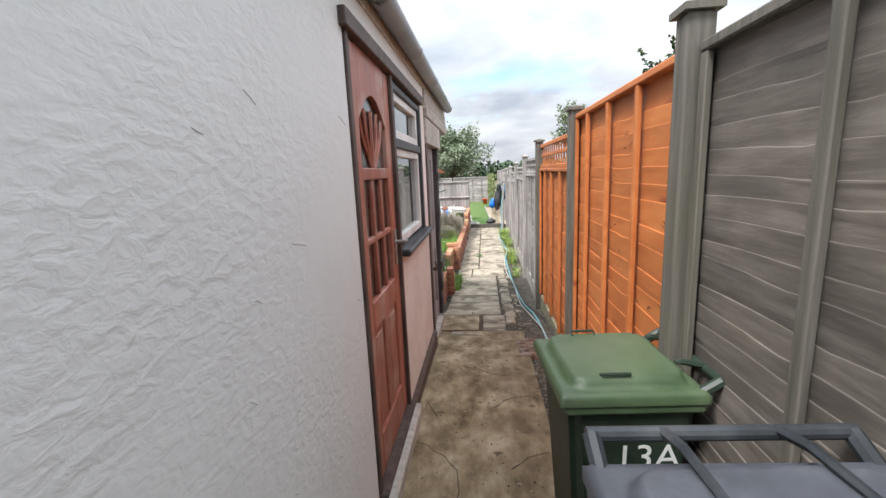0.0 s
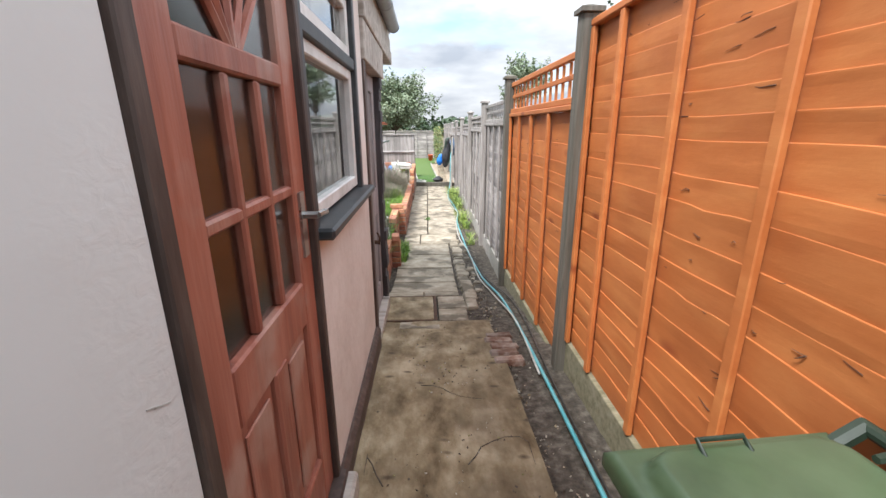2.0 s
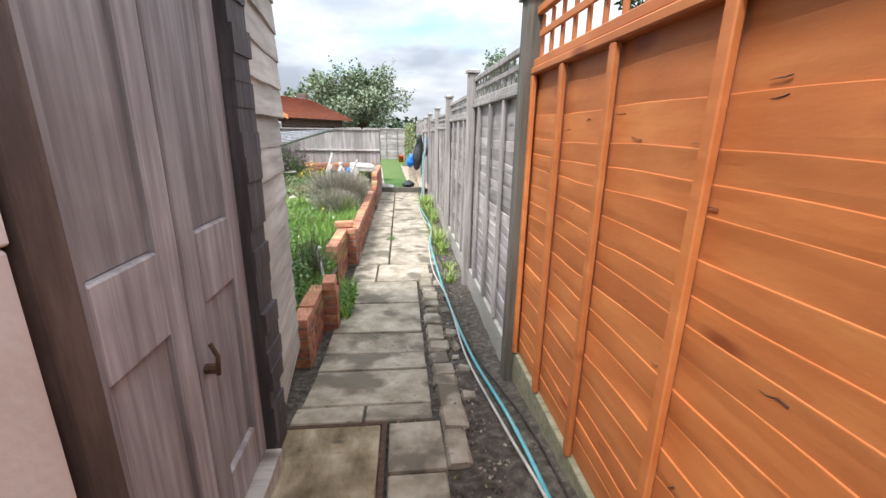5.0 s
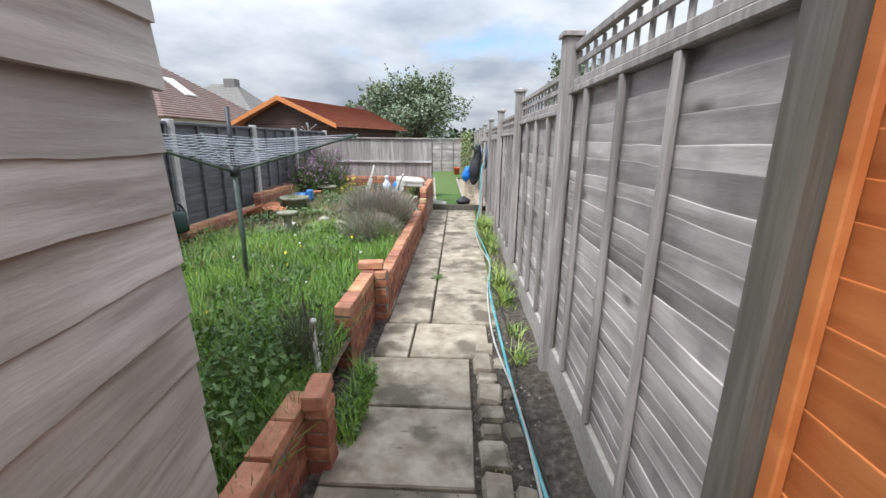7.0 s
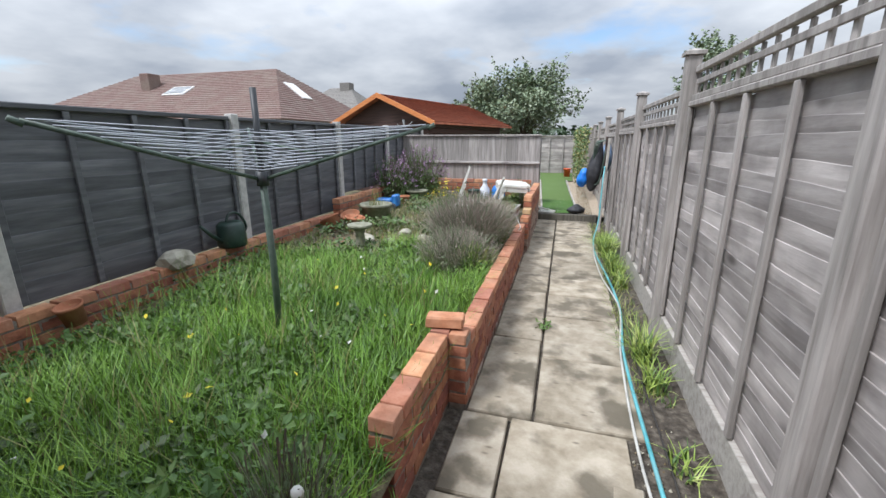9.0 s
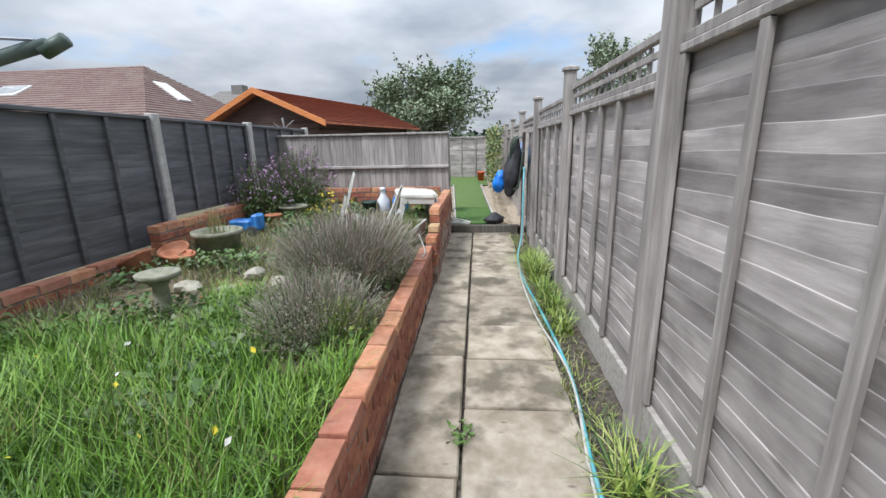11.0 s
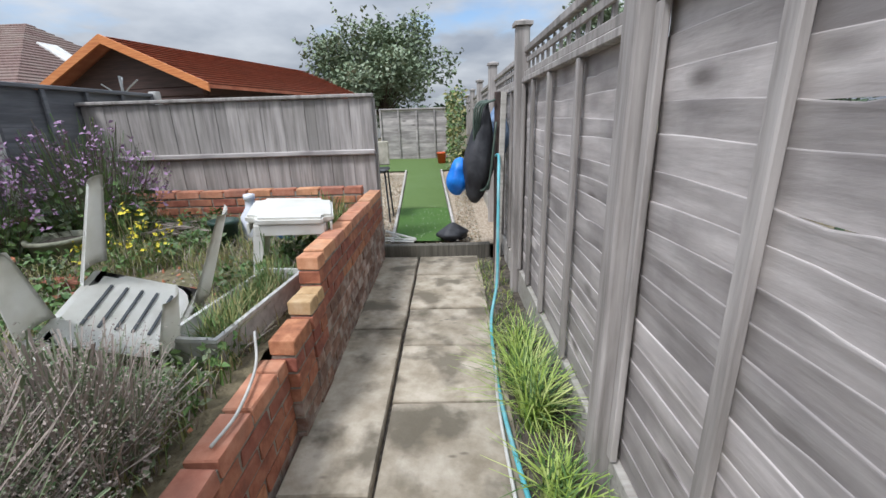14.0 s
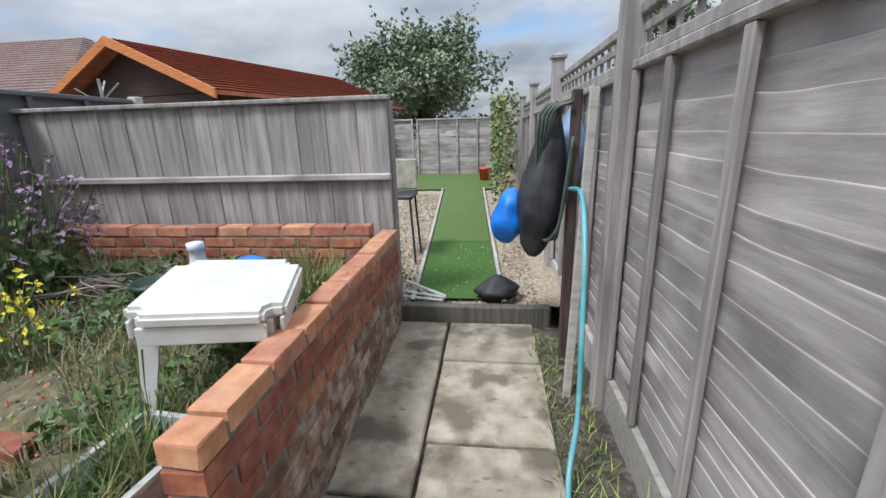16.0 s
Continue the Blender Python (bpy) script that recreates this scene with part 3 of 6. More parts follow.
for y in (0.6, 1.5, 2.4, 3.3, 4.2, 5.0):
    V, F = [], []
    for yy in (y, y + 0.03):
        for k in range(11):
            a = math.pi + math.pi * k / 10
            V.append((-0.35 + 0.064 * math.cos(a), yy, 2.70 + 0.064 * math.sin(a)))
    F = [(k, k + 1, 12 + k, 11 + k) for k in range(10)]
    part("bracket", ge, mesh_of("bracket", V, F, "gutter", True), pose(0, 0, 0))
fascia = tagged(new("fascia"), kind="structure", label="grey weathered timber fascia and roof edge", category="fascia")
boxp("board", fascia, (WX - 0.03, -2.6, 2.62), (WX + 0.012, 5.25, 2.76), "clap", 0.004)
V = [(WX + 0.06, -2.6, 2.76), (WX + 0.06, 5.3, 2.76), (-3.5, 5.3, 3.9), (-3.5, -2.6, 3.9)]
V += [(x, y, z + 0.03) for x, y, z in V]
part("roof_covering", fascia, mesh_of("roof_covering", V, [(0, 1, 2, 3), (7, 6, 5, 4), (0, 4, 5, 1), (1, 5, 6, 2), (2, 6, 7, 3), (3, 7, 4, 0)], "greyroof"), pose(0, 0, 0))

# ---- glazed red door ----
D0, D1, DZ0, DZ1 = 1.22, 1.925, 0.46, 2.44
door = tagged(empty("door_1", pose(WX - 0.008, D0, DZ0)), label="worn red-brown timber door with arched glazed top", category="door", kind="structure")
W, H = D1 - D0, DZ1 - DZ0
def dbox(name, y0, y1, z0, z1, x0, x1, material="reddoor", bevel=0.006):
    return boxp(name, door, (x0, y0, z0), (x1, y1, z1), material, bevel)
ST = 0.11
dbox("stile", 0, ST, 0, H, -0.045, 0); dbox("stile", W - ST, W, 0, H, -0.045, 0)
dbox("rail", ST, W - ST, 0, 0.2, -0.044, -0.001); dbox("rail", ST, W - ST, 0.72, 0.86, -0.044, -0.001)
dbox("rail", ST, W - ST, 1.42, 1.475, -0.044, -0.001)
mid = W / 2
dbox("mullion", mid - 0.045, mid + 0.045, 0.2, 0.72, -0.044, -0.002)
for a, b in ((ST, mid - 0.045), (mid + 0.045, W - ST)):
    dbox("panel", a, b, 0.2, 0.72, -0.035, -0.016)
    dbox("panel", a + 0.03, b - 0.03, 0.24, 0.68, -0.016, -0.009, "reddoor", 0.007)
third = (W - 2 * ST) / 3
for k in (1, 2):
    dbox("glazing_bar", ST + third * k - 0.014, ST + third * k + 0.014, 0.86, 1.42, -0.038, -0.004)
dbox("glazing_bar", ST, W - ST, 1.125, 1.155, -0.0375, -0.0045)
# arched head with fan bars
g = Geo()
N = 14
arch = [(ST + (W - 2 * ST) * k / N, 1.68 + 0.13 * math.sin(math.pi * k / N)) for k in range(N + 1)]
for k in range(N):
    (y0, z0), (y1, z1) = arch[k], arch[k + 1]
    Vv = [(x, y, z) for x in (-0.044, -0.001) for y, z in ((y0, z0), (y1, z1), (y1, H), (y0, H))]
    g.add(Vv, [(0, 1, 2, 3), (7, 6, 5, 4), (0, 4, 5, 1), (3, 2, 6, 7)])
part("arched_head", door, g.mesh("arched_head", ["reddoor"]), pose(0, 0, 0))
g = Geo()
for y1 in (ST + 0.03, ST + 0.13, mid, W - ST - 0.13, W - ST - 0.03):
    g.tube([(-0.02, mid + (y1 - mid) * 0.12, 1.475), (-0.02, mid + (y1 - mid) * 0.75, 1.62), (-0.02, y1, 1.74)], 0.012, 6)
part("fan_bars", door, g.mesh("fan_bars", ["reddoor"]), pose(0, 0, 0))
for k in range(3):
    for z0, z1 in ((0.86, 1.125), (1.155, 1.42)):
        dbox("pane", ST + third * k + 0.01, ST + third * (k + 1) - 0.01, z0, z1, -0.026, -0.022, "obscure", 0)
dbox("pane", ST, W - ST, 1.475, 1.82, -0.027, -0.023, "obscure", 0)
g = Geo()
g.box((0, W - 0.085, 0.93), (0.008, W - 0.045, 1.13))
g.tube([(0.0, W - 0.065, 1.06), (0.05, W - 0.065, 1.06)], 0.011)
g.tube([(0.05, W - 0.065, 1.06), (0.052, W - 0.02, 1.058), (0.05, W + 0.04, 1.05)], 0.010)
part("handle", door, g.mesh("handle", ["chrome"], False), pose(0, 0, 0))
frm = tagged(new("door_frame"), kind="structure", label="dark brown peeling timber door frame", category="door frame")
boxp("jamb", frm, (WX - 0.1, D0 - 0.045, DZ0 - 0.03), (WX + 0.008, D0 - 0.003, DZ1 + 0.05), "darkframe")
boxp("jamb", frm, (WX - 0.1, D1 + 0.003, DZ0 - 0.03), (WX + 0.012, D1 + 0.04, DZ1 + 0.05), "darkframe")
boxp("head", frm, (WX - 0.1, D0 - 0.09, DZ1 + 0.004), (WX + 0.03, 3.07, DZ1 + 0.07), "darkframe")
boxp("threshold", frm, (WX - 0.15, D0 - 0.07, DZ0 - 0.14), (WX + 0.075, D1 + 0.07, DZ0 - 0.03), "gravelboard", 0.012)
boxp("threshold_board", frm, (WX - 0.05, D0 - 0.05, DZ0 - 0.028), (WX + 0.04, D1 + 0.05, DZ0 - 0.004), "darkframe", 0.006)

# ---- window ----
win = tagged(empty("window_1", pose(WX - 0.02, 1.99, 1.46)), label="white framed casement window with a fanlight above", category="window", kind="structure")
WW, WH = 1.0, 0.97
def wbox(name, y0, y1, z0, z1, x0=-0.06, x1=0.0, material="whiteframe", bevel=0.005):
    return boxp(name, win, (x0, y0, z0), (x1, y1, z1), material, bevel)
wbox("outer_frame", -0.02, 0.03, -0.02, WH, -0.07, 0.025, "sill"); wbox("outer_frame", WW + 0.0, WW + 0.06, -0.02, WH, -0.07, 0.025, "sill")
wbox("outer_frame", 0.03, WW, WH - 0.04, WH, -0.07, 0.02, "sill")
wbox("transom", 0.03, WW, 0.60, 0.655, -0.07, 0.02, "sill")
for z0, z1 in ((0.0, 0.60), (0.655, WH - 0.04)):
    wbox("sash_stile", 0.03, 0.085, z0, z1); wbox("sash_stile", WW - 0.055, WW, z0, z1)
    wbox("sash_rail", 0.085, WW - 0.055, z0, z0 + 0.055); wbox("sash_rail", 0.085, WW - 0.055, z1 - 0.05, z1)
    p = wbox("pane", 0.08, WW - 0.05, z0 + 0.05, z1 - 0.045, -0.034, -0.030, "glass", 0)
    p.visible_shadow = False
sillo = tagged(new("window_sill"), kind="structure", label="black painted projecting window sill with worn paint", category="sill")
boxp("sill", sillo, (WX - 0.08, 1.975, 1.405), (WX + 0.062, 3.10, 1.447), "sill", 0.01)

# ---- timber store with double doors ----
store = tagged(empty("timber_store"), label="weathered timber store built against the house", category="shed", kind="structure")
boxp("head_board", store, (WX - 0.1, 3.285, 2.16), (WX + 0.02, 4.4, 2.38), "clap", 0.005)
for k in range(2):
    boxp("board", store, (WX - 0.06, 3.285, 2.385 + 0.12 * k), (WX + 0.03 - 0.01 * k, 5.25, 2.50 + 0.12 * k), "clap", 0.006)
boxp("jamb", store, (WX - 0.1, 3.285, 0.1), (WX + 0.01, 3.36, 2.16), "darkframe")
g = Geo()
for k in range(24):
    z = 0.2 + k * 0.085
    g.box((WX - 0.09 - U(0, 0.01), 4.20, z), (WX - 0.005 + U(-0.014, 0.012), 4.36 + U(-0.012, 0.02), z + 0.087))
part("tarred_post", store, g.mesh("tarred_post", ["tar"]), pose(0, 0, 0))
boxp("door_sill", store, (WX - 0.12, 3.36, 0.12), (WX + 0.01, 4.2, 0.26), "clap")
for k, y0 in enumerate((3.365, 3.785)):
    leaf = tagged(empty("store_door", pose(WX - 0.05, y0, 0.27)), label="bare weathered panelled timber store door", category="door", group="store doors", kind="structure")
    w, h = 0.412, 1.88
    def lb(name, a, b, z0, z1, x0, x1, bv=0.005):
        boxp(name, leaf, (x0, a, z0), (x1, b, z1), "sheddoor", bv)
    lb("stile", 0, 0.09, 0, h, -0.04, 0); lb("stile", w - 0.09, w, 0, h, -0.04, 0)
    for z0, z1 in ((0, 0.18), (0.80, 1.02), (h - 0.12, h)):
        lb("rail", 0.09, w - 0.09, z0, z1, -0.04, -0.002)
    lb("panel", 0.09, w - 0.09, 0.18, 0.80, -0.034, -0.018); lb("panel", 0.09, w - 0.09, 1.02, h - 0.12, -0.034, -0.018)
    if k:
        gg = Geo()
        gg.tube([(0.0, 0.03, 0.62), (0.035, 0.03, 0.62)], 0.016)
        gg.tube([(0.035, 0.03, 0.60), (0.04, 0.03, 0.66), (0.02, 0.035, 0.70)], 0.007)
        part("latch", leaf, gg.mesh("latch", ["rust"]), pose(0, 0, 0))
# lapped cladding to the corner, face sloping back a little
def lap_mesh(length, h, thick, material, seed, lap=0.006, wav=0.0045, n=14):
    key = ("lap", round(length, 3), round(h, 3), thick, material, seed)
    if key in cache:
        return cache[key]
    q = random.Random(seed)
    V, F = [], []
    ph = q.uniform(0, 9)
    for i in range(n + 1):
        x = length * i / n
        low = wav * (math.sin(x * 5 + ph) + 0.6 * math.sin(x * 13 + ph * 2)) * 0.8 + q.uniform(-0.3, 0.3) * wav
        bow = wav * 0.8 * math.sin(x * 4 + ph * 1.7)
        V += [(x, 0, low), (x, lap + thick + bow, low + 0.002), (x, lap + thick * 0.6 + bow, low + h * 0.5), (x, thick * 0.5 + bow * 0.4, h), (x, 0, h)]
        if i:
            o, p = (i - 1) * 5, i * 5
            for k in range(5):
                F.append((o + k, o + (k + 1) % 5, p + (k + 1) % 5, p + k))
    F += [(4, 3, 2, 1, 0), tuple(n * 5 + k for k in range(5))]
    me = mesh_of("board", V, F, material)
    cache[key] = me
    return me
cl_len = 5.25 - 4.37
for k in range(15):
    z = 0.17 + k * 0.146
    m = pose(WX - 0.075 + (0.02 if k >= 10 else 0), 4.37, z, 0, 0, 96.5)
    part("cladding_board", store, lap_mesh(cl_len, 0.16, 0.014, "clap", 300 + k % 5), m @ Matrix.Diagonal((1, -1, 1, 1)))
boxp("corner_wall", store, (-2.8, 5.12, 0.1), (-0.62, 5.22, 2.6), "clap", 0.006)
boxp("side_wall", store, (-0.72, 4.30, 0.1), (-0.64, 5.2, 2.6), "clap", 0.004)
boxp("back_wall", store, (-3.2, 5.22, 0.0), (-2.75, 5.30, 2.6), "clap", 0.004)
for k in range(16):
    part("cladding_board", store, lap_mesh(2.1, 0.16, 0.018, "clap", 320 + k % 3), pose(-0.60, 5.22, 0.17 + k * 0.146, 0, 0, 180) @ Matrix.Diagonal((1, -1, 1, 1)))

# ---- fences ----
def waney_mesh(length, h, material, seed, wav=0.005, n=26):
    """Thin cupped board whose wavy upper edge stands proud of the board above it."""
    key = ("waney", round(length, 3), round(h, 3), material, seed)
    if key in cache:
        return cache[key]
    q = random.Random(seed * 3 + 1)
    ph, f1, f2 = q.uniform(0, 9), q.uniform(2.2, 4.2), q.uniform(7, 12)
    dip, dw, amp = q.uniform(0.2, 0.8) * length, q.uniform(0.05, 0.12), q.uniform(0.002, 0.012)
    V, F = [], []
    for i in range(n + 1):
        x = length * i / n
        top = h + wav * (math.sin(x * f1 + ph) + 0.45 * math.sin(x * f2 + ph * 2)) - amp * math.exp(-((x - dip) / dw) ** 2)
        bow = 0.0022 * math.sin(x * 3.1 + ph * 1.7) + 0.0014 * math.sin(x * 9 + ph)
        V += [(x, -0.004, -0.012), (x, 0.0052 + bow * 0.3, -0.012), (x, 0.0078 + bow, h * 0.30), (x, 0.0086 + bow, h * 0.62),
              (x, 0.0094 + bow * 0.5, top - 0.006), (x, 0.0094 + bow * 0.5, top - 0.002), (x, 0.0084 + bow * 0.5, top), (x, 0.001, top + 0.001)]
        if i:
            o, p = (i - 1) * 8, i * 8
            for k in range(8):
                F.append((o + k, o + (k + 1) % 8, p + (k + 1) % 8, p + k))
    F += [tuple(range(7, -1, -1)), tuple(n * 8 + k for k in range(8))]
    me = mesh_of("board", V, F, material)
    cache[key] = me
    return me

def add_boards(panel, L, h, material, seeds, bh):
    """Courses of uneven height from the panel's foot to its top rail."""
    q = random.Random(seeds)
    n = round(h / bh)
    w = [q.choice((0.8, 1.0, 1.0, 1.25)) for _ in range(n)]
    u, z = h / sum(w), 0.0
    for k in range(n):
        b = w[k] * u
        part("board", panel, waney_mesh(L, b + (0.004 if k == n - 1 else 0.0), material, seeds + q.randrange(5)), pose(0, 0, z + 0.002 * (k % 2)))
        z += b

def fence_panel(m, L, h, trellis, material, n_batten, label, seeds, tmat=None, group="lapped fence panels", at=None):
    """Lapped panel with battens, top rail and trellis; local x along, y to the front, z up."""
    p = empty("lapped_fence", m, label=label, category="fence", group=group, kind="")
    add_boards(p, L, h, material, seeds, {"orange": 0.095, "dark": 0.075, "grey": 0.075}.get(material, 0.11))
    tmat = tmat or material
    xs = [0.022] + (at or [0.022 + (L - 0.044) * k / (n_batten - 1) for k in range(1, n_batten - 1)]) + [L - 0.022]
    for x in xs:
        boxp("batten", p, (x - 0.02, 0.024, 0.005), (x + 0.02, 0.048, h - 0.002), tmat, 0.004, cuts=0)
    boxp("top_rail", p, (0.0, -0.015, h), (L, 0.05, h + 0.035), tmat, 0.006)
    if material == "orange":
        g = Geo()
        for _ in range(38):
            x, z, l = U(0.05, L - 0.2), U(0.05, h - 0.05), U(0.012, 0.07)
            a = U(-9, 9)
            g.tube([(x, 0.009, z), (x + l * 0.35, 0.0095, z + U(-0.004, 0.004)), (x + l * 0.7, 0.0092, z + math.sin(radians(a)) * l), (x + l, 0.0088, z + math.sin(radians(a)) * l + U(-0.004, 0.004))], U(0.001, 0.0022), 4, 0.0006)
            if U(0, 1) < 0.12:
                g.tube([(x, 0.012, z), (x + l * 0.3, 0.016, z - 0.012), (x + l * 0.6, 0.012, z - 0.02)], 0.0025, 5, 0.001)
        part("splits", p, g.mesh("splits", ["rust"]), pose(0, 0, 0))["kind"] = "stuff"
    if trellis:
        z0, z1 = h + 0.036, h + trellis
        boxp("trellis_rail", p, (0, 0.0, z1 - 0.04), (L, 0.035, z1), tmat, 0.005)
        boxp("trellis_rail", p, (0, 0.004, z0), (L, 0.037, z0 + 0.04), tmat, 0.005)
        zm = (z0 + z1) / 2 + 0.01
        boxp("trellis_slat", p, (0.03, 0.012, zm - 0.016), (L - 0.03, 0.026, zm + 0.016), tmat, 0.003)
        n = round(L / 0.135)
        for k in range(n + 1):
            x = 0.02 + (L - 0.04) * k / n
            boxp("trellis_slat", p, (x - 0.014, -0.003, z0 + 0.041), (x + 0.014, 0.011, z1 - 0.041), tmat, 0.003)
    return p

def fence_post(x, y, z0, z1, material, label, w=0.09, cap=True, group="fence posts"):
    p = empty("fence_post", pose(x, y, z0), label=label, category="fence post", group=group)
    boxp("shaft", p, (-w / 2, -w / 2, 0), (w / 2, w / 2, z1 - z0), material, 0.008, cuts=3, rough=0.0015, seed=int(y * 10))
    if cap:
        V = []
        c = w / 2 + 0.016
        h = z1 - z0
        V = [(-c, -c, h), (c, -c, h), (c, c, h), (-c, c, h), (-c, -c, h + 0.022), (c, -c, h + 0.022), (c, c, h + 0.022), (-c, c, h + 0.022), (0, 0, h + 0.045)]
        part("cap", p, mesh_of("cap", V, [(3, 2, 1, 0), (0, 1, 5, 4), (1, 2, 6, 5), (2, 3, 7, 6), (3, 0, 4, 7), (4, 5, 8), (5, 6, 8), (6, 7, 8), (7, 4, 8)], material), pose(0, 0, 0))
    return p

FX = 0.835                               # back of the boards
POSTS = [(-0.80, 2.38), (1.13, 2.37), (2.97, 2.32), (5.02, 2.22), (6.83, 2.09), (8.80, 2.01), (10.71, 1.94), (12.60, 1.90), (14.49, 1.87), (16.42, 1.85), (18.35, 1.84), (20.28, 1.83)]
RAILS = [(2.24, 0, 0.50), (2.25, 0, 0.50), (1.86, 0.32, 0.26), (1.78, 0.27, 0.2), (1.685, 0.25, 0.2), (1.585, 0.24, 0.2), (1.54, 0.23, 0.19), (1.515, 0.23, 0.19), (1.5, 0.23, 0.3), (1.49, 0.23, 0.36), (1.48, 0.23, 0.42)]
for i, (y, zt) in enumerate(POSTS):
    wood = "olivepost" if i in (0, 1, 2, 3) else "greypost"
    fence_post(0.745 + 0.045, y - 0.045, ground_z(y) - 0.1, zt, wood, "square timber fence post with a small cap, weathered")
BATTENS = {0: [0.65, 1.3], 1: [0.47, 0.93, 1.4], 2: [0.59, 1.09, 1.53], 3: [0.5, 0.93, 1.40], 5: [0.58, 0.93, 1.36], 6: [0.53, 1.03, 1.45]}
for i, (rz, tr, bz) in enumerate(RAILS):
    y0, y1 = POSTS[i][0] + 0.003, POSTS[i + 1][0] - 0.093
    wood = "dark" if i == 0 else "orange" if i < 3 else "grey"
    lab = {"dark": "weathered dark brown lapped timber fence panel", "orange": "bright orange stained lapped timber fence panel", "grey": "silver-grey weathered lapped fence panel with trellis top"}[wood]
    nb = 4 if i == 0 else 5
    fence_panel(pose(FX, y0, bz, 0, 0, 90), y1 - y0, rz - bz, tr, wood, nb, lab, 40 + i * 11, {0: "olivepost", 1: None, 2: None}.get(i, "greypost"), at=BATTENS.get(i))
    gb = tagged(new("gravel_board", box_mesh(0.03, y1 - y0, bz + 0.25, "gravelboard" if i > 2 else "greenboard", 0.004)), label="pale gravel board under a fence panel", category="gravel board", group="gravel boards")
    gb.matrix_basis = pose(0.815, (y0 + y1) / 2, bz - 0.004 - (bz + 0.25) / 2)

LPOST = [5.0, 6.95, 8.91, 10.87, 12.57, 14.5]
for i, y in enumerate(LPOST):
    fence_post(-3.09, y, 0.2, 1.72 if i else 1.75, "concpost", "pale concrete fence post on the low brick wall", 0.09, False, "concrete fence posts")
for i in range(5):
    y0, y1 = LPOST[i] + 0.05, LPOST[i + 1] - 0.05
    bz = 0.50 if i < 3 else 0.72
    fence_panel(pose(-3.12, y1, bz, 0, 0, -90), y1 - y0, 1.66 - bz, 0, "blackfence", 5, "dark slate-coloured lapped fence panel between concrete posts", 240 + i * 7, None, "dark fence panels")

# closeboard cross fence
cf = empty("cross_fence", pose(-3.1, 13.45, 0.45), label="grey vertical-board fence closing the garden bed", category="fence")
n = 26
for k in range(n):
    w = 2.68 / n
    part("board", cf, box_mesh(w * 1.03, 0.014, 1.08, "greypost", 0.003, seed=k % 4, rough=0.002), pose((k + 0.5) * w, -0.006 * (k % 2), 0.54 + U(-0.006, 0.006)))
boxp("capping", cf, (-0.02, -0.045, 1.085), (2.70, 0.035, 1.115), "greypost", 0.006)
boxp("arris_rail", cf, (0.0, -0.055, 0.58), (2.69, -0.014, 0.625), "grey", 0.008)
boxp("post", cf, (2.62, 0.012, -0.4), (2.7, 0.09, 1.08), "greypost", 0.006)
boxp("post", cf, (0.0, 0.012, -0.4), (0.08, 0.09, 1.08), "greypost", 0.006)
# back fence
for k in range(3):
    fence_panel(pose(0.42 - k * 1.9, 20.25, 0.36, 0, 0, 180), 1.83, 1.2, 0, "grey", 5, "pale grey lapped back fence panel", 400 + k, None, "back fence panels")

# ---- brick walls ----
BL, BH, BW = 0.225, 0.075, 0.11
def brick_run(wall, x, y0, y1, z0, courses, cap="brickcap", body="brick", axis="y", low="oldbrick", low_n=0):
    """Courses of stretchers along y (or x), one brick thick, joints recessed."""
    n_len = y1 - y0
    for c in range(courses):
        o = (c % 2) * BL / 2
        a = -o
        while a < n_len - 0.03:
            s0, s1 = max(0, a), min(n_len, a + BL - 0.013)
            if s1 - s0 > 0.04:
                kind = cap if c == courses - 1 else low if c < low_n else body
                me = box_mesh(round(s1 - s0, 2), BW, BH - 0.012, kind, 0.005, rng.randrange(4), 0.003)
                q = (y0 + (s0 + s1) / 2)
                jz = U(-0.004, 0.006) if c == courses - 1 else 0
                if axis == "y":
                    part("brick", wall, me, pose(x + U(-0.003, 0.003), q, z0 + BH * (c + 0.5) + jz, 0, 0, 90 + U(-0.8, 0.8)))
                else:
                    part("brick", wall, me, pose(q, x + U(-0.003, 0.003), z0 + BH * (c + 0.5) + jz, 0, 0, U(-0.8, 0.8)))
            a += BL
    m0 = (x - BW / 2 + 0.006, y0 + 0.006, z0 - 0.1) if axis == "y" else (y0 + 0.006, x - BW / 2 + 0.006, z0 - 0.1)
    m1 = (x + BW / 2 - 0.006, y1 - 0.006, z0 + BH * courses - 0.03) if axis == "y" else (y1 - 0.006, x + BW / 2 - 0.006, z0 + BH * courses - 0.03)
    boxp("mortar", wall, m0, m1, "mortar", 0)

def brick_wall(name, label):
    return tagged(empty(name), label=label, category="brick wall", kind="structure")
wall_a = brick_wall("wall_path", "low red brick retaining wall beside the path, top broken")
brick_run(wall_a, -0.475, 7.60, 10.95, -0.05, 6, low_n=1)
brick_run(wall_a, -0.435, 10.952, 11.18, -0.05, 7, cap="brick", low_n=3)
brick_run(wall_a, -0.43, 11.182, 11.38, -0.05, 8, cap="yellowbrick", low_n=4)
brick_run(wall_a, -0.44, 11.382, 13.40, -0.05, 10, low_n=6)
wall_b = brick_wall("wall_bend", "short low red brick wall at the lawn edge")
brick_run(wall_b, -0.585, 6.70, 7.59, 0.0, 6)
brick_run(wall_b, 7.54, -0.53, -0.42, 0.0, 6, axis="x")
wall_c = brick_wall("wall_stub", "low red brick stub wall beside the store")
brick_run(wall_c, -0.575, 5.26, 5.92, -0.02, 5)
brick_run(wall_c, -0.465, 5.80, 5.92, -0.02, 5)
wall_d = brick_wall("wall_boundary", "low red brick wall carrying the dark fence")
brick_run(wall_d, -2.96, 5.3, 10.4, 0.14, 5)
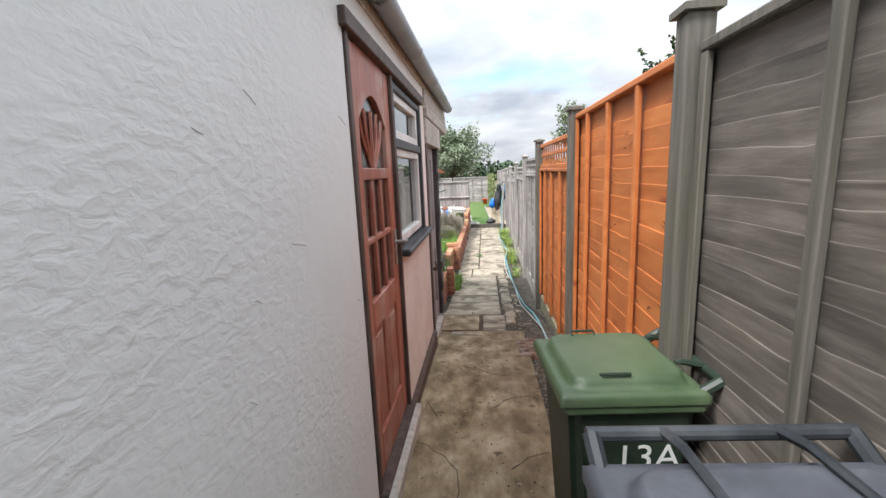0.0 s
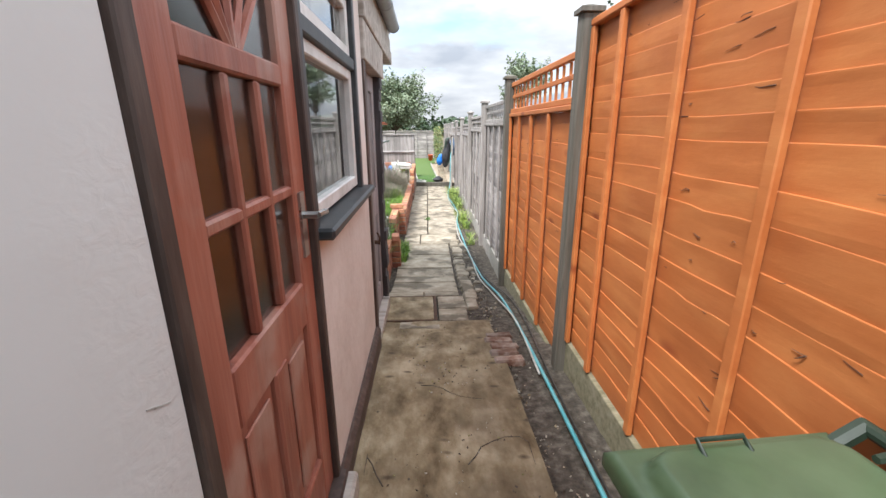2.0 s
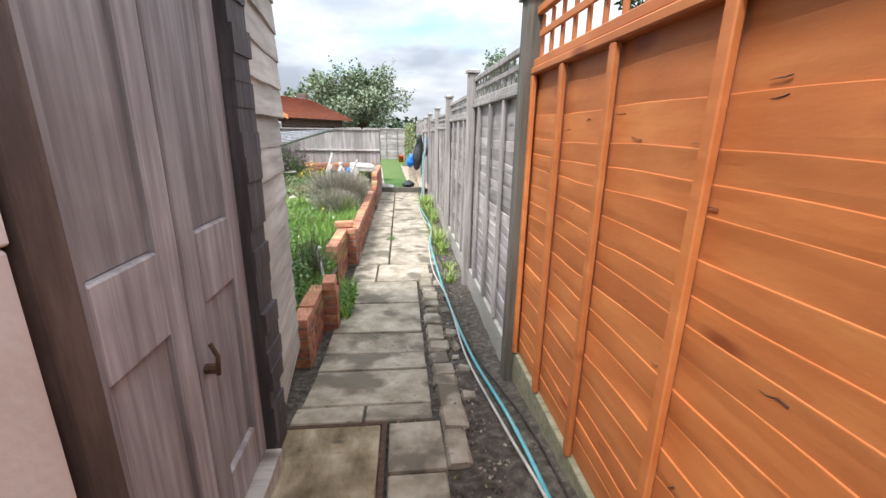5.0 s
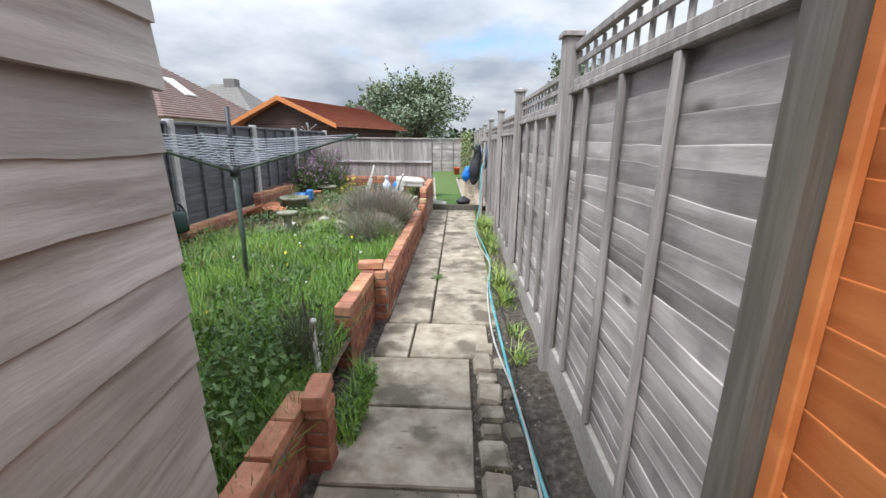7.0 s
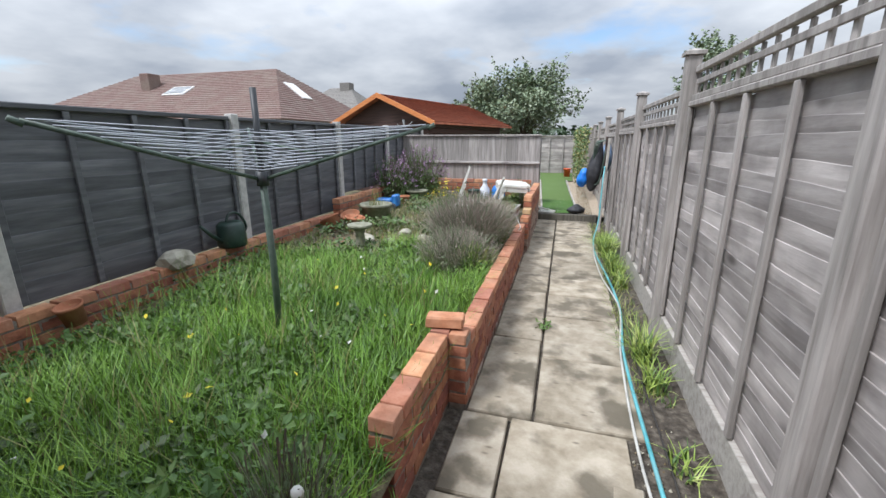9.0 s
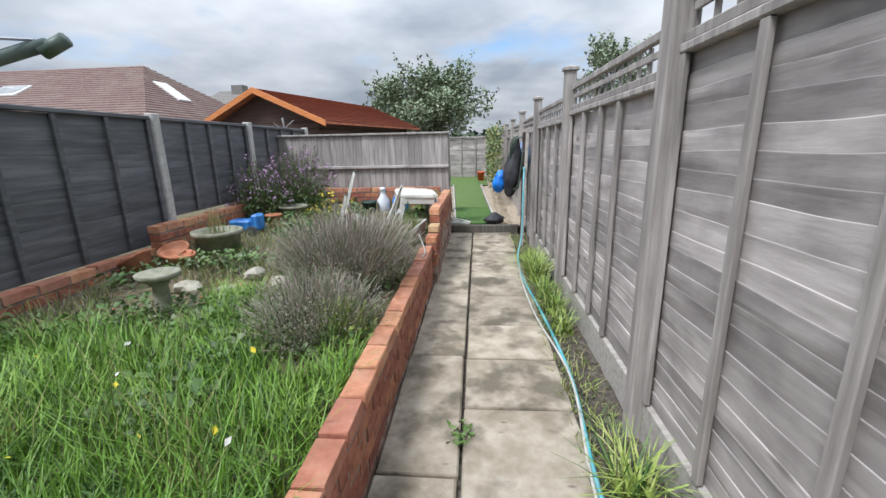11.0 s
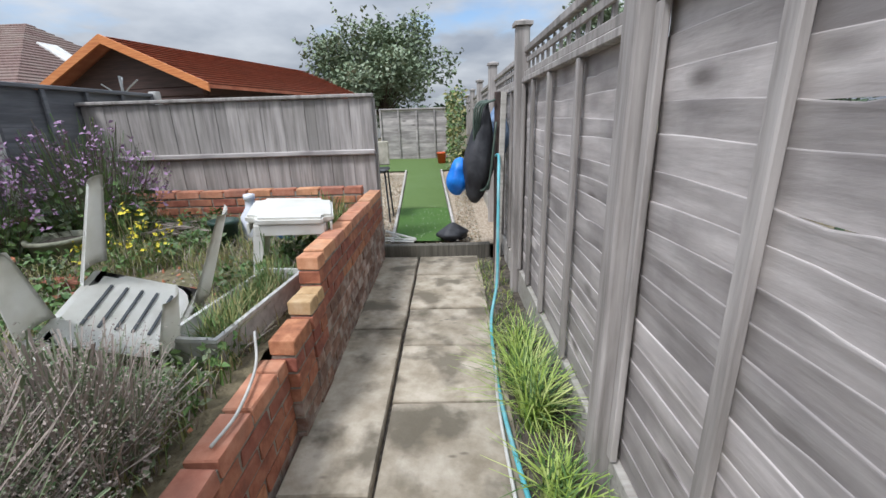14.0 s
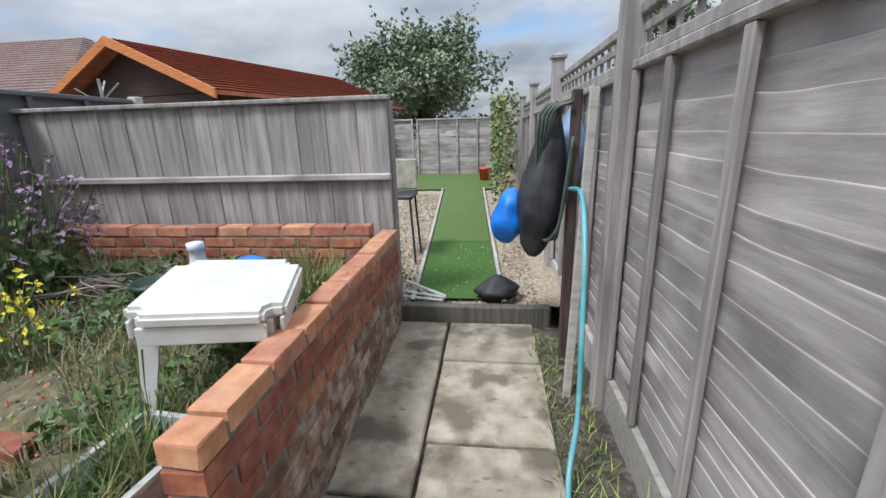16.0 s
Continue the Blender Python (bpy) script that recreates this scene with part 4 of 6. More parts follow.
brick_run(wall_d, -2.90, 10.4, 13.3, 0.26, 6)
wall_e = brick_wall("wall_cross", "low red brick wall before the cross fence")
brick_run(wall_e, 13.32, -2.84, -0.54, 0.30, 6, axis="x")

# ---- things ----
def thing_mesh(name, me, m, label, category, group="", kind=""):
    ob = new(name, me)
    ob.matrix_basis = m
    return tagged(ob, label=label, category=category, group=group, kind=kind)

# wheelie bin, local y to the back (handle side)
def wheelie_bin(m, w, d, h, lid_mat, body_mat, label, text=None):
    b = empty("wheelie_bin", m, label=label, category="bin", group="wheelie bins")
    bm = bmesh.new()
    bmesh.ops.create_cube(bm, size=1)
    for v in bm.verts:
        top = v.co.z > 0
        v.co = Vector((v.co.x * (w if top else w * 0.8), v.co.y * (d if top else d * 0.78), (h - 0.06 if top else 0.04)))
    bmesh.ops.bevel(bm, geom=list(bm.edges), offset=0.035, segments=3, affect="EDGES")
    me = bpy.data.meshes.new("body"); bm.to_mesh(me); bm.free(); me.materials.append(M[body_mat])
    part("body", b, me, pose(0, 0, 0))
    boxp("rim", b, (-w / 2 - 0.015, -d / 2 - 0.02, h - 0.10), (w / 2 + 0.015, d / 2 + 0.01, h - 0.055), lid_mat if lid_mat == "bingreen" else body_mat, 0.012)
    # lid: shallow domed tray with a raised centre
    bm = bmesh.new()
    nx, ny = 44, 44
    def lz(u, v):
        e = min(u, 1 - u, v, 1 - v)
        round_ = ((2 * abs(u - 0.5)) ** 8 + (2 * abs(v - 0.5)) ** 8) ** (1 / 8)
        z = 0.012 * min(1, e / 0.02) + 0.034 * min(1, max(0, (0.84 - round_) / 0.05))
        return z + 0.006 * math.sin(math.pi * u) * math.sin(math.pi * v)
    gr = [[bm.verts.new(((u / nx - 0.5) * (w + 0.04), (v / ny - 0.5) * (d + 0.05) - 0.01, h - 0.035 + lz(u / nx, v / ny))) for u in range(nx + 1)] for v in range(ny + 1)]
    for v in range(ny):
        for u in range(nx):
            bm.faces.new((gr[v][u], gr[v][u + 1], gr[v + 1][u + 1], gr[v + 1][u]))
    edge = [e for e in bm.edges if e.is_boundary]
    ext = bmesh.ops.extrude_edge_only(bm, edges=edge)
    for q in ext["geom"]:
        if isinstance(q, bmesh.types.BMVert):
            q.co.z = h - 0.062
    me = bpy.data.meshes.new("lid"); bm.to_mesh(me); bm.free(); me.materials.append(M[lid_mat])
    me.polygons.foreach_set("use_smooth", [True] * len(me.polygons))
    part("lid", b, me, pose(0, 0, 0))
    g = Geo()
    for sx in (-1, 1):
        xx = sx * (w / 2 - 0.035)
        g.tube([(xx - sx * 0.03, -0.01, h + 0.004), (xx + sx * 0.005, -0.01, h + 0.024), (xx + sx * 0.005, -0.10, h + 0.024), (xx - sx * 0.03, -0.10, h + 0.004)], 0.0055, 6)
    part("lid_grip", b, g.mesh("lid_grip", [body_mat]), pose(0, 0, 0))
    g = Geo()
    y = d / 2 + 0.06
    g.tube([(-w / 2, y, h), (w / 2, y, h)], 0.015, 10)
    for x in (-w / 2 + 0.01, w / 2 - 0.01):
        g.tube([(x, d / 2 - 0.05, h - 0.07), (x, d / 2 + 0.02, h - 0.025), (x, y, h)], 0.018, 8)
    # hinge straps from the handle onto the lid
    for x in (-0.11, 0.11):
        g.tube([(x, y, h + 0.006), (x, d / 2 - 0.02, h + 0.024), (x, d / 2 - 0.22 if lid_mat == "binblack" else d / 2 - 0.04, h + 0.022)], 0.012, 6, 0.008)
    part("push_handle", b, g.mesh("push_handle", ["sill" if lid_mat == "binblack" else body_mat]), pose(0, 0, 0))
    for x in (-w / 2 + 0.04, w / 2 - 0.04):
        V, F = lathe([(0.02, -0.025), (0.095, -0.025), (0.1, -0.015), (0.1, 0.015), (0.095, 0.025), (0.02, 0.025)], 18)
        part("wheel", b, mesh_of("wheel", V, F, "binblack"), pose(x, d / 2 - 0.06, 0.1, 0, 90, 0))
    if text:
        c = bpy.data.curves.new("number", "FONT")
        c.body, c.size, c.extrude = text, 0.13, 0.001
        c.align_x, c.align_y = "CENTER", "CENTER"
        tmp = bpy.data.objects.new("tmp", c)
        scene.collection.objects.link(tmp)
        me = bpy.data.meshes.new_from_object(tmp.evaluated_get(bpy.context.evaluated_depsgraph_get()))
        bpy.data.objects.remove(tmp)
        me.materials.clear(); me.materials.append(M["paintwhite"])
        part("painted_number", b, me, pose(w / 2 - 0.012, 0.05, h - 0.27, 90 + 3, 0, 90))
    return b
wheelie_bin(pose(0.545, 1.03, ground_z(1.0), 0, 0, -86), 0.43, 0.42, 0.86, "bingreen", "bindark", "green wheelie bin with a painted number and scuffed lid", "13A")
wheelie_bin(pose(0.56, 0.02, ground_z(0.4), 0, 0, 3), 0.52, 0.52, 1.02, "binblack", "binblack", "charcoal wheelie bin with a pale worn lid")

# hose and cables along the soil strip
hp = [(0.66, -1.5, 0.37), (0.64, 1.0, 0.37), (0.64, 1.85, 0.36), (0.65, 2.8, 0.315), (0.67, 3.7, 0.23), (0.66, 4.4, 0.155), (0.60, 5.3, 0.025), (0.54, 6.3, 0.02), (0.52, 7.2, 0.02), (0.515, 8.3, 0.02), (0.585, 9.2, 0.02), (0.56, 10.1, 0.02), (0.50, 11.0, 0.02), (0.50, 11.5, 0.03), (0.53, 11.95, 0.05), (0.585, 12.12, 0.25), (0.60, 12.22, 0.65), (0.615, 12.34, 0.92), (0.645, 12.6, 1.05), (0.665, 12.97, 1.02)]
g = Geo(); g.tube(curve_pts(hp, 10), 0.011, 8)
thing_mesh("garden_hose", g.mesh("garden_hose", ["hose"], True), pose(0, 0, 0), "turquoise garden hose trailing along the soil strip", "hose")
cp = [(p[0] - 0.03 + 0.035 * math.sin(p[1] * 2.3), p[1], p[2] + 0.004) for p in hp[3:14]]
g = Geo(); g.tube(curve_pts(cp, 8), 0.008, 6)
thing_mesh("pale_cable", g.mesh("pale_cable", ["cable"], True), pose(0, 0, 0), "pale weathered cable lying along the soil", "cable")
cp = [(p[0] + 0.05 + 0.03 * math.sin(p[1] * 1.7 + 1), p[1], p[2] + 0.002) for p in hp[2:11]]
g = Geo(); g.tube(curve_pts(cp, 8), 0.006, 6)
thing_mesh("dark_cable", g.mesh("dark_cable", ["darkcable"], True), pose(0, 0, 0), "thin dark cable lying along the soil", "cable")

# rotary dryer
PX, PY = -1.60, 7.44
dry = empty("rotary_dryer", pose(PX, PY, 0.25), label="open rotary washing line on a green metal pole", category="washing line")
g = Geo(); g.tube([(0, 0, -0.1), (0.01, 0, 0.5), (0.0, 0, 1.05)], 0.02, 10)
part("pole", dry, g.mesh("pole", ["greentube"], True), pose(0, 0, 0))
g = Geo(); g.tube([(0, 0, 0.95), (0, 0, 1.50)], 0.017, 10); g.tube([(0, 0, 0.98), (0, 0, 1.06)], 0.034, 12); g.tube([(0, 0, 1.2), (0, 0, 1.25)], 0.03, 12)
part("hub", dry, g.mesh("hub", ["sill"], True), pose(0, 0, 0))
ends = []
for a in (13, 133, 253):
    c, s_ = math.cos(radians(a)), math.sin(radians(a))
    L = 0.94
    ends.append(Vector((c * L, s_ * L, 1.30)))
    g = Geo(); g.tube([(c * 0.02, s_ * 0.02, 1.02), ends[-1]], 0.0105, 8)
    g.tube([(0, 0, 1.22), (c * 0.4, s_ * 0.4, 1.14)], 0.008, 6)
    g.tube([ends[-1] * 0.99, ends[-1] + Vector((c * 0.03, s_ * 0.03, 0.008))], 0.012, 8)
    part("arm", dry, g.mesh("arm", ["greentube"], True), pose(0, 0, 0))
g = Geo()
for k in range(11):
    f = 0.22 + 0.76 * k / 10
    pts = [Vector((0, 0, 1.02)).lerp(e, f) for e in ends]
    for i in range(3):
        a, b = pts[i], pts[(i + 1) % 3]
        mid_ = (a + b) / 2 - Vector((0, 0, 0.035 * f))
        g.tube([a + Vector((0, 0, 0.012)), mid_, b + Vector((0, 0, 0.012))], 0.0028, 4)
part("line", dry, g.mesh("line", ["line"]), pose(0, 0, 0))

# pots and ornaments
def pot(m, r, h, material, label, name="flower_pot", soil=True, flare=1.25):
    p = empty(name, m, label=label, category="pot")
    V, F = lathe([(r / flare, 0), (r * 0.97, h * 0.86), (r * 1.08, h * 0.87), (r * 1.08, h), (r * 0.96, h), (r * 0.9, h * 0.8)], 22)
    part("vessel", p, mesh_of("vessel", V, F, material, True), pose(0, 0, 0))
    if soil:
        V, F = lathe([(r * 0.9, h * 0.82), (r * 0.5, h * 0.86), (0.01, h * 0.88)], 16)
        part("earth", p, mesh_of("earth", V, F, "soil"), pose(0, 0, 0))
    return p
def on_bed(x, y, dz=-0.01):
    return bed_z(x, y) + dz
pot(pose(-2.36, 10.5, on_bed(-2.36, 10.5)), 0.2, 0.3, "stonepot", "wide mossy stone pot with dry weeds in it")
for x, y, rx, ry in ((-2.5, 10.12, 0, 8), (-2.62, 10.3, 20, 0), (-2.7, 10.0, 0, -30)):
    pot(pose(x, y, on_bed(x, y), rx, ry, 0), 0.12, 0.16, "terracotta", "broken terracotta pot lying among weeds", soil=False)
pot(pose(-2.66, 12.55, on_bed(-2.66, 12.55)), 0.17, 0.26, "greenpot", "pale green plastic pot with a shrub")
pot(pose(-2.35, 12.1, on_bed(-2.35, 12.1)), 0.17, 0.2, "stonepot", "squat grey stone pot on the bed")
pot(pose(-2.80, 7.1, on_bed(-2.8, 7.1, 0.15), 12, 0, 0), 0.07, 0.13, "terracotta", "small orange terracotta pot at the wall foot", soil=False)
pot(pose(-2.45, 11.75, on_bed(-2.45, 11.75)), 0.09, 0.16, "terracotta", "orange terracotta pot beside blue toys")
pot(pose(-1.45, 12.5, on_bed(-1.45, 12.5)), 0.1, 0.2, "darkpot", "black plastic plant pot on the bed")

bt = empty("bird_bath", pose(-1.99, 9.3, on_bed(-1.99, 9.3)), label="small grey stone bird bath among weeds", category="bird bath")
V, F = lathe([(0.07, 0), (0.055, 0.05), (0.045, 0.22), (0.07, 0.26)], 16)
part("pedestal", bt, mesh_of("pedestal", V, F, "stonepot", True), pose(0, 0, 0))
V, F = lathe([(0.05, 0.25), (0.12, 0.28), (0.13, 0.31), (0.115, 0.31), (0.03, 0.28)], 20)
part("bowl", bt, mesh_of("bowl", V, F, "stonepot", True), pose(0, 0, 0))
can = empty("watering_can", pose(-2.93, 8.55, 0.515), label="dark green plastic watering can on the low wall", category="watering can")
V, F = lathe([(0.12, 0), (0.13, 0.02), (0.12, 0.2), (0.09, 0.23), (0.05, 0.235)], 18)
part("body", can, mesh_of("body", V, F, "darkpot", True), pose(0, 0, 0))
g = Geo(); g.tube([(0, -0.1, 0.05), (0, -0.22, 0.14), (0, -0.33, 0.25)], 0.022, 8, 0.014)
g.tube(curve_pts([(0, 0.1, 0.06), (0, 0.2, 0.14), (0, 0.12, 0.28), (0, 0.0, 0.3), (0, -0.05, 0.22)], 5), 0.012, 6)
part("spout_and_handle", can, g.mesh("spout_and_handle", ["darkpot"], True), pose(0, 0, 0))

def rock(x, y, z, r, label, seed, material="stone", group="rocks"):
    bm = bmesh.new()
    bmesh.ops.create_icosphere(bm, subdivisions=2, radius=r)
    for v in bm.verts:
        n_ = noise.noise(v.co * (2.2 / r * 0.4) + Vector((seed * 5.1, 0, 0)))
        v.co *= 1 + 0.5 * n_
        v.co.z *= 0.6
    me = bpy.data.meshes.new("rock"); bm.to_mesh(me); bm.free(); me.materials.append(M[material])
    return thing_mesh("rock", me, pose(x, y, z, 0, 0, seed * 40), label, "rock", group)
rock(-2.96, 7.95, 0.54, 0.13, "pale rounded rock lying on the low wall", 1)
for k, (x, y) in enumerate([(-1.66, 9.6), (-1.5, 9.9), (-1.75, 10.0), (-1.45, 9.3), (-1.85, 9.75), (-1.6, 10.4), (-2.15, 9.75), (-2.2, 9.1), (-1.3, 10.2)]):
    rock(x, y, on_bed(x, y, 0.02), U(0.05, 0.11), "pale flat rock among the weeds", k + 2)
for k, (x, y) in enumerate([(-1.5, 11.5), (-1.68, 11.55), (-1.86, 11.52), (-1.3, 11.62), (-2.0, 11.7)]):
    lb_ = thing_mesh("loose_brick", box_mesh(0.215, 0.1, 0.065, "brick", 0.008, k % 4, 0.004), pose(x, y, on_bed(x, y, 0.03), U(-6, 6), U(-6, 6), U(-20, 20)), "loose red brick lying on the bed", "brick", "loose bricks")
# toppled bricks on the wall tops
thing_mesh("loose_brick", box_mesh(0.215, 0.1, 0.065, "brickcap", 0.008, 1, 0.004), pose(-0.57, 7.56, 0.485, 0, 0, 8), "loose orange brick on the wall corner", "brick", "loose bricks")
thing_mesh("loose_brick", box_mesh(0.215, 0.1, 0.065, "brickcap", 0.008, 2, 0.004), pose(-0.47, 5.86, 0.39, 0, 0, 95), "loose orange brick on the stub wall", "brick", "loose bricks")

# children's blue toy heap
toy = empty("toy_truck", pose(-2.55, 11.3, on_bed(-2.55, 11.3)), label="blue plastic toy truck among the pots", category="toy")
boxp("body", toy, (-0.16, -0.09, 0.06), (0.1, 0.09, 0.18), "bluetoy", 0.02); boxp("cab", toy, (0.1, -0.08, 0.06), (0.19, 0.08, 0.24), "bluetoy", 0.02)
for x in (-0.1, 0.12):
    for y in (-0.1, 0.1):
        V, F = lathe([(0.01, -0.02), (0.06, -0.02), (0.06, 0.02), (0.01, 0.02)], 14)
        part("wheel", toy, mesh_of("wheel", V, F, "binblack"), pose(x, y, 0.06, 90, 0, 0))

# plastic side table
tb = empty("plastic_table", pose(-0.77, 12.06, on_bed(-0.77, 12.05) - 0.06, 4, 4, 16), label="grubby white plastic side table on the bed", category="table")
bm = bmesh.new()
bmesh.ops.create_cube(bm, size=1)
bmesh.ops.scale(bm, vec=(0.5, 0.5, 0.05), verts=bm.verts)
bmesh.ops.bevel(bm, geom=[e for e in bm.edges if abs((e.verts[0].co - e.verts[1].co).z) > 0.01], offset=0.06, segments=5, affect="EDGES")
bmesh.ops.bevel(bm, geom=[e for e in bm.edges if e.calc_face_angle(0) > 1.2], offset=0.014, segments=2, affect="EDGES")
me = bpy.data.meshes.new("top"); bm.to_mesh(me); bm.free(); me.materials.append(M["whiteplastic"])
part("top", tb, me, pose(0, 0, 0.43))
boxp("apron", tb, (-0.195, -0.243, 0.345), (0.195, -0.228, 0.41), "whiteplastic"); boxp("apron", tb, (-0.195, 0.228, 0.345), (0.195, 0.243, 0.41), "whiteplastic")
boxp("apron", tb, (-0.243, -0.195, 0.345), (-0.228, 0.195, 0.41), "whiteplastic"); boxp("apron", tb, (0.228, -0.195, 0.345), (0.243, 0.195, 0.41), "whiteplastic")
for sx in (-1, 1):
    for sy in (-1, 1):
        g = Geo()
        V = []
        for z, o, w in ((0.0, 0.235, 0.032), (0.405, 0.205, 0.07)):
            for x, y in ((0, 0), (-w, 0), (-w, -0.012), (-0.012, -0.012), (-0.012, -w), (0, -w)):
                V.append((sx * (o + x), sy * (o + y), z))
        g.add(V, [(k, (k + 1) % 6, 6 + (k + 1) % 6, 6 + k) for k in range(6)] + [tuple(range(6)), tuple(range(6, 12))])
        part("leg", tb, g.mesh("leg", ["whiteplastic"]), pose(0, 0, 0))

# toppled monobloc chair: x across, y forward, z up when standing
ch = empty("plastic_chair", pose(-0.97, 10.98, on_bed(-0.97, 11.0) + 0.60, 200, 20, 14), label="white plastic garden chair lying tipped over", category="chair")
def grid_part(name, fn, nu, nv, thick=0.006):
    bm = bmesh.new()
    gr = [[bm.verts.new(fn(u / nu, v / nv)) for u in range(nu + 1)] for v in range(nv + 1)]
    for v in range(nv):
        for u in range(nu):
            bm.faces.new((gr[v][u], gr[v][u + 1], gr[v + 1][u + 1], gr[v + 1][u]))
    bmesh.ops.solidify(bm, geom=list(bm.faces), thickness=thick)
    me = bpy.data.meshes.new(name); bm.to_mesh(me); bm.free(); me.materials.append(M["whiteplastic"])
    me.polygons.foreach_set("use_smooth", [True] * len(me.polygons))
    return part(name, ch, me, pose(0, 0, 0))
grid_part("seat", lambda u, v: (-0.2 + 0.4 * u, -0.2 + v * 0.42, 0.42), 8, 8)
grid_part("backrest", lambda u, v: ((-0.2 + 0.4 * u) * (1 - 0.1 * v), -0.22 - v * 0.13 - 0.02 * math.sin(3.1 * v), 0.46 + v * 0.36), 8, 8)
# black strips on the solid seat imitate the shade in its open slots
for x in (-0.12, -0.06, 0.0, 0.06, 0.12):
    boxp("slot", ch, (x - 0.005, -0.12, 0.411), (x + 0.005, 0.12, 0.429), "sill", 0)
grid_part("seat_rim", lambda u, v: (-0.22 + 0.44 * u, 0.21 + 0.05 * v, 0.425 - 0.05 * v * v), 10, 4)
grid_part("seat_rim", lambda u, v: (-0.22 + 0.44 * u, -0.2 - 0.03 * v, 0.42 + 0.045 * v), 10, 3)
grid_part("back_rim", lambda u, v: (-0.21 + 0.42 * u, -0.35 - 0.02 * v, 0.81 + 0.07 * v * (1 - (2 * u - 1) ** 2 * 0.5)), 10, 4)
for sx in (-1, 1):
    grid_part("back_rim", lambda u, v: (sx * (0.20 + 0.03 * u - 0.02 * v), -0.21 - v * 0.14, 0.43 + v * 0.40), 3, 8)
    grid_part("seat_rim", lambda u, v: (sx * (0.2 + 0.03 * u), -0.2 + v * 0.42, 0.42 + 0.01 * u), 3, 8)
    for sy, yb in ((1, 0.27), (-1, -0.30)):
        def leg(u, v):
            a = (u - 0.5) * 2.6
            w = 0.055 + 0.045 * (1 - v)
            return (sx * (0.22 + 0.035 * v + w * math.cos(a) * 0.6 - 0.02), sy * (0.19 + (abs(yb) - 0.19) * v) + w * math.sin(a), 0.43 - 0.43 * v)
        grid_part("leg", leg, 8, 8)
    g = Geo(); g.tube(curve_pts([(sx * 0.235, 0.23, 0.43), (sx * 0.26, 0.22, 0.60), (sx * 0.265, 0.05, 0.64), (sx * 0.25, -0.2, 0.63), (sx * 0.21, -0.28, 0.62)], 6), 0.02, 8)
    part("arm", ch, g.mesh("arm", ["whiteplastic"], True), pose(0, 0, 0))

# long planter trough
def trough_ring(w, l, z):
    return [(-w, -l, z), (w, -l, z), (w, l, z), (-w, l, z)]
V = trough_ring(0.09, 0.36, 0) + trough_ring(0.115, 0.39, 0.17) + trough_ring(0.125, 0.40, 0.17) + trough_ring(0.125, 0.40, 0.185) + trough_ring(0.105, 0.38, 0.185) + trough_ring(0.095, 0.37, 0.10)
F = [(3, 2, 1, 0)] + [(a * 4 + k, a * 4 + (k + 1) % 4, a * 4 + 4 + (k + 1) % 4, a * 4 + 4 + k) for a in range(5) for k in range(4)] + [(20, 21, 22, 23)]
thing_mesh("planter_trough", mesh_of("planter_trough", V, F, "concpost"), pose(-0.72, 11.27, on_bed(-0.7, 11.27, -0.02), 0, 0, -6), "long pale plastic planter trough full of grass", "planter")
g = Geo()
g.tube(curve_pts([(-0.46, 10.45, 0.415), (-0.45, 10.6, 0.42), (-0.50, 10.85, 0.43), (-0.56, 11.0, 0.5)], 8), 0.006, 6)
thing_mesh("rope", g.mesh("rope", ["cable"], True), pose(0, 0, 0), "pale loose cord lying over the broken wall", "rope")
jug = empty("plastic_jug", pose(-1.28, 12.62, on_bed(-1.28, 12.6)), label="milky white plastic jug on the bed", category="jug")
V, F = lathe([(0.07, 0), (0.085, 0.02), (0.085, 0.2), (0.04, 0.27), (0.035, 0.33), (0.042, 0.335), (0.042, 0.37), (0.02, 0.375)], 18)
part("body", jug, mesh_of("body", V, F, "jug", True), pose(0, 0, 0))
bg_ = empty("blue_container", pose(-1.05, 12.7, on_bed(-1.05, 12.7)), label="blue plastic container behind the table", category="container")
V, F = lathe([(0.1, 0), (0.12, 0.03), (0.12, 0.18), (0.09, 0.24), (0.04, 0.26)], 18)
part("body", bg_, mesh_of("body", V, F, "bluetoy", True), pose(0, 0, 0))

# hanging bags at the fence
def sack(name, material, m, rx, ry, h, label, seed, category="bag", neck=0.45):
    bm = bmesh.new()
    bmesh.ops.create_uvsphere(bm, u_segments=24, v_segments=16, radius=1)
    for v in bm.verts:
        t = (v.co.z + 1) / 2
        s = 1.0 if t < 0.45 else max(neck, 1 - (t - 0.45) * 1.1)
        n_ = 1 + 0.22 * noise.noise(v.co * 2.1 + Vector((seed, 0, 0))) + 0.09 * noise.noise(v.co * 6 + Vector((seed, 3, 0)))
        v.co = Vector((v.co.x * rx * s * n_, v.co.y * ry * s * n_, t * h))
    me = bpy.data.meshes.new(name); bm.to_mesh(me); bm.free(); me.materials.append(M[material])
    me.polygons.foreach_set("use_smooth", [True] * len(me.polygons))
    return thing_mesh(name, me, m, label, category)
sack("blue_bag", "bluebag", pose(0.325, 13.2, 0.66, 0, 10, 0), 0.105, 0.13, 0.34, "bright blue bag hanging from the fence", 2, neck=0.85)
sack("black_sack", "blackbag", pose(0.49, 13.1, 0.60, 0, 7, 0), 0.135, 0.15, 0.88, "black fabric sack hanging from the fence", 5)
sack("folded_tarpaulin", "palebag", pose(0.69, 13.3, 0.90, 0, 4, 0), 0.12, 0.2, 0.58, "pale blue folded tarpaulin hung behind the sack", 9, "tarpaulin")
sack("black_bin_liner", "blackbag", pose(0.30, 13.62, 0.10, 0, 0, 20), 0.17, 0.13, 0.2, "crumpled black bin liner on the turf edge", 13)
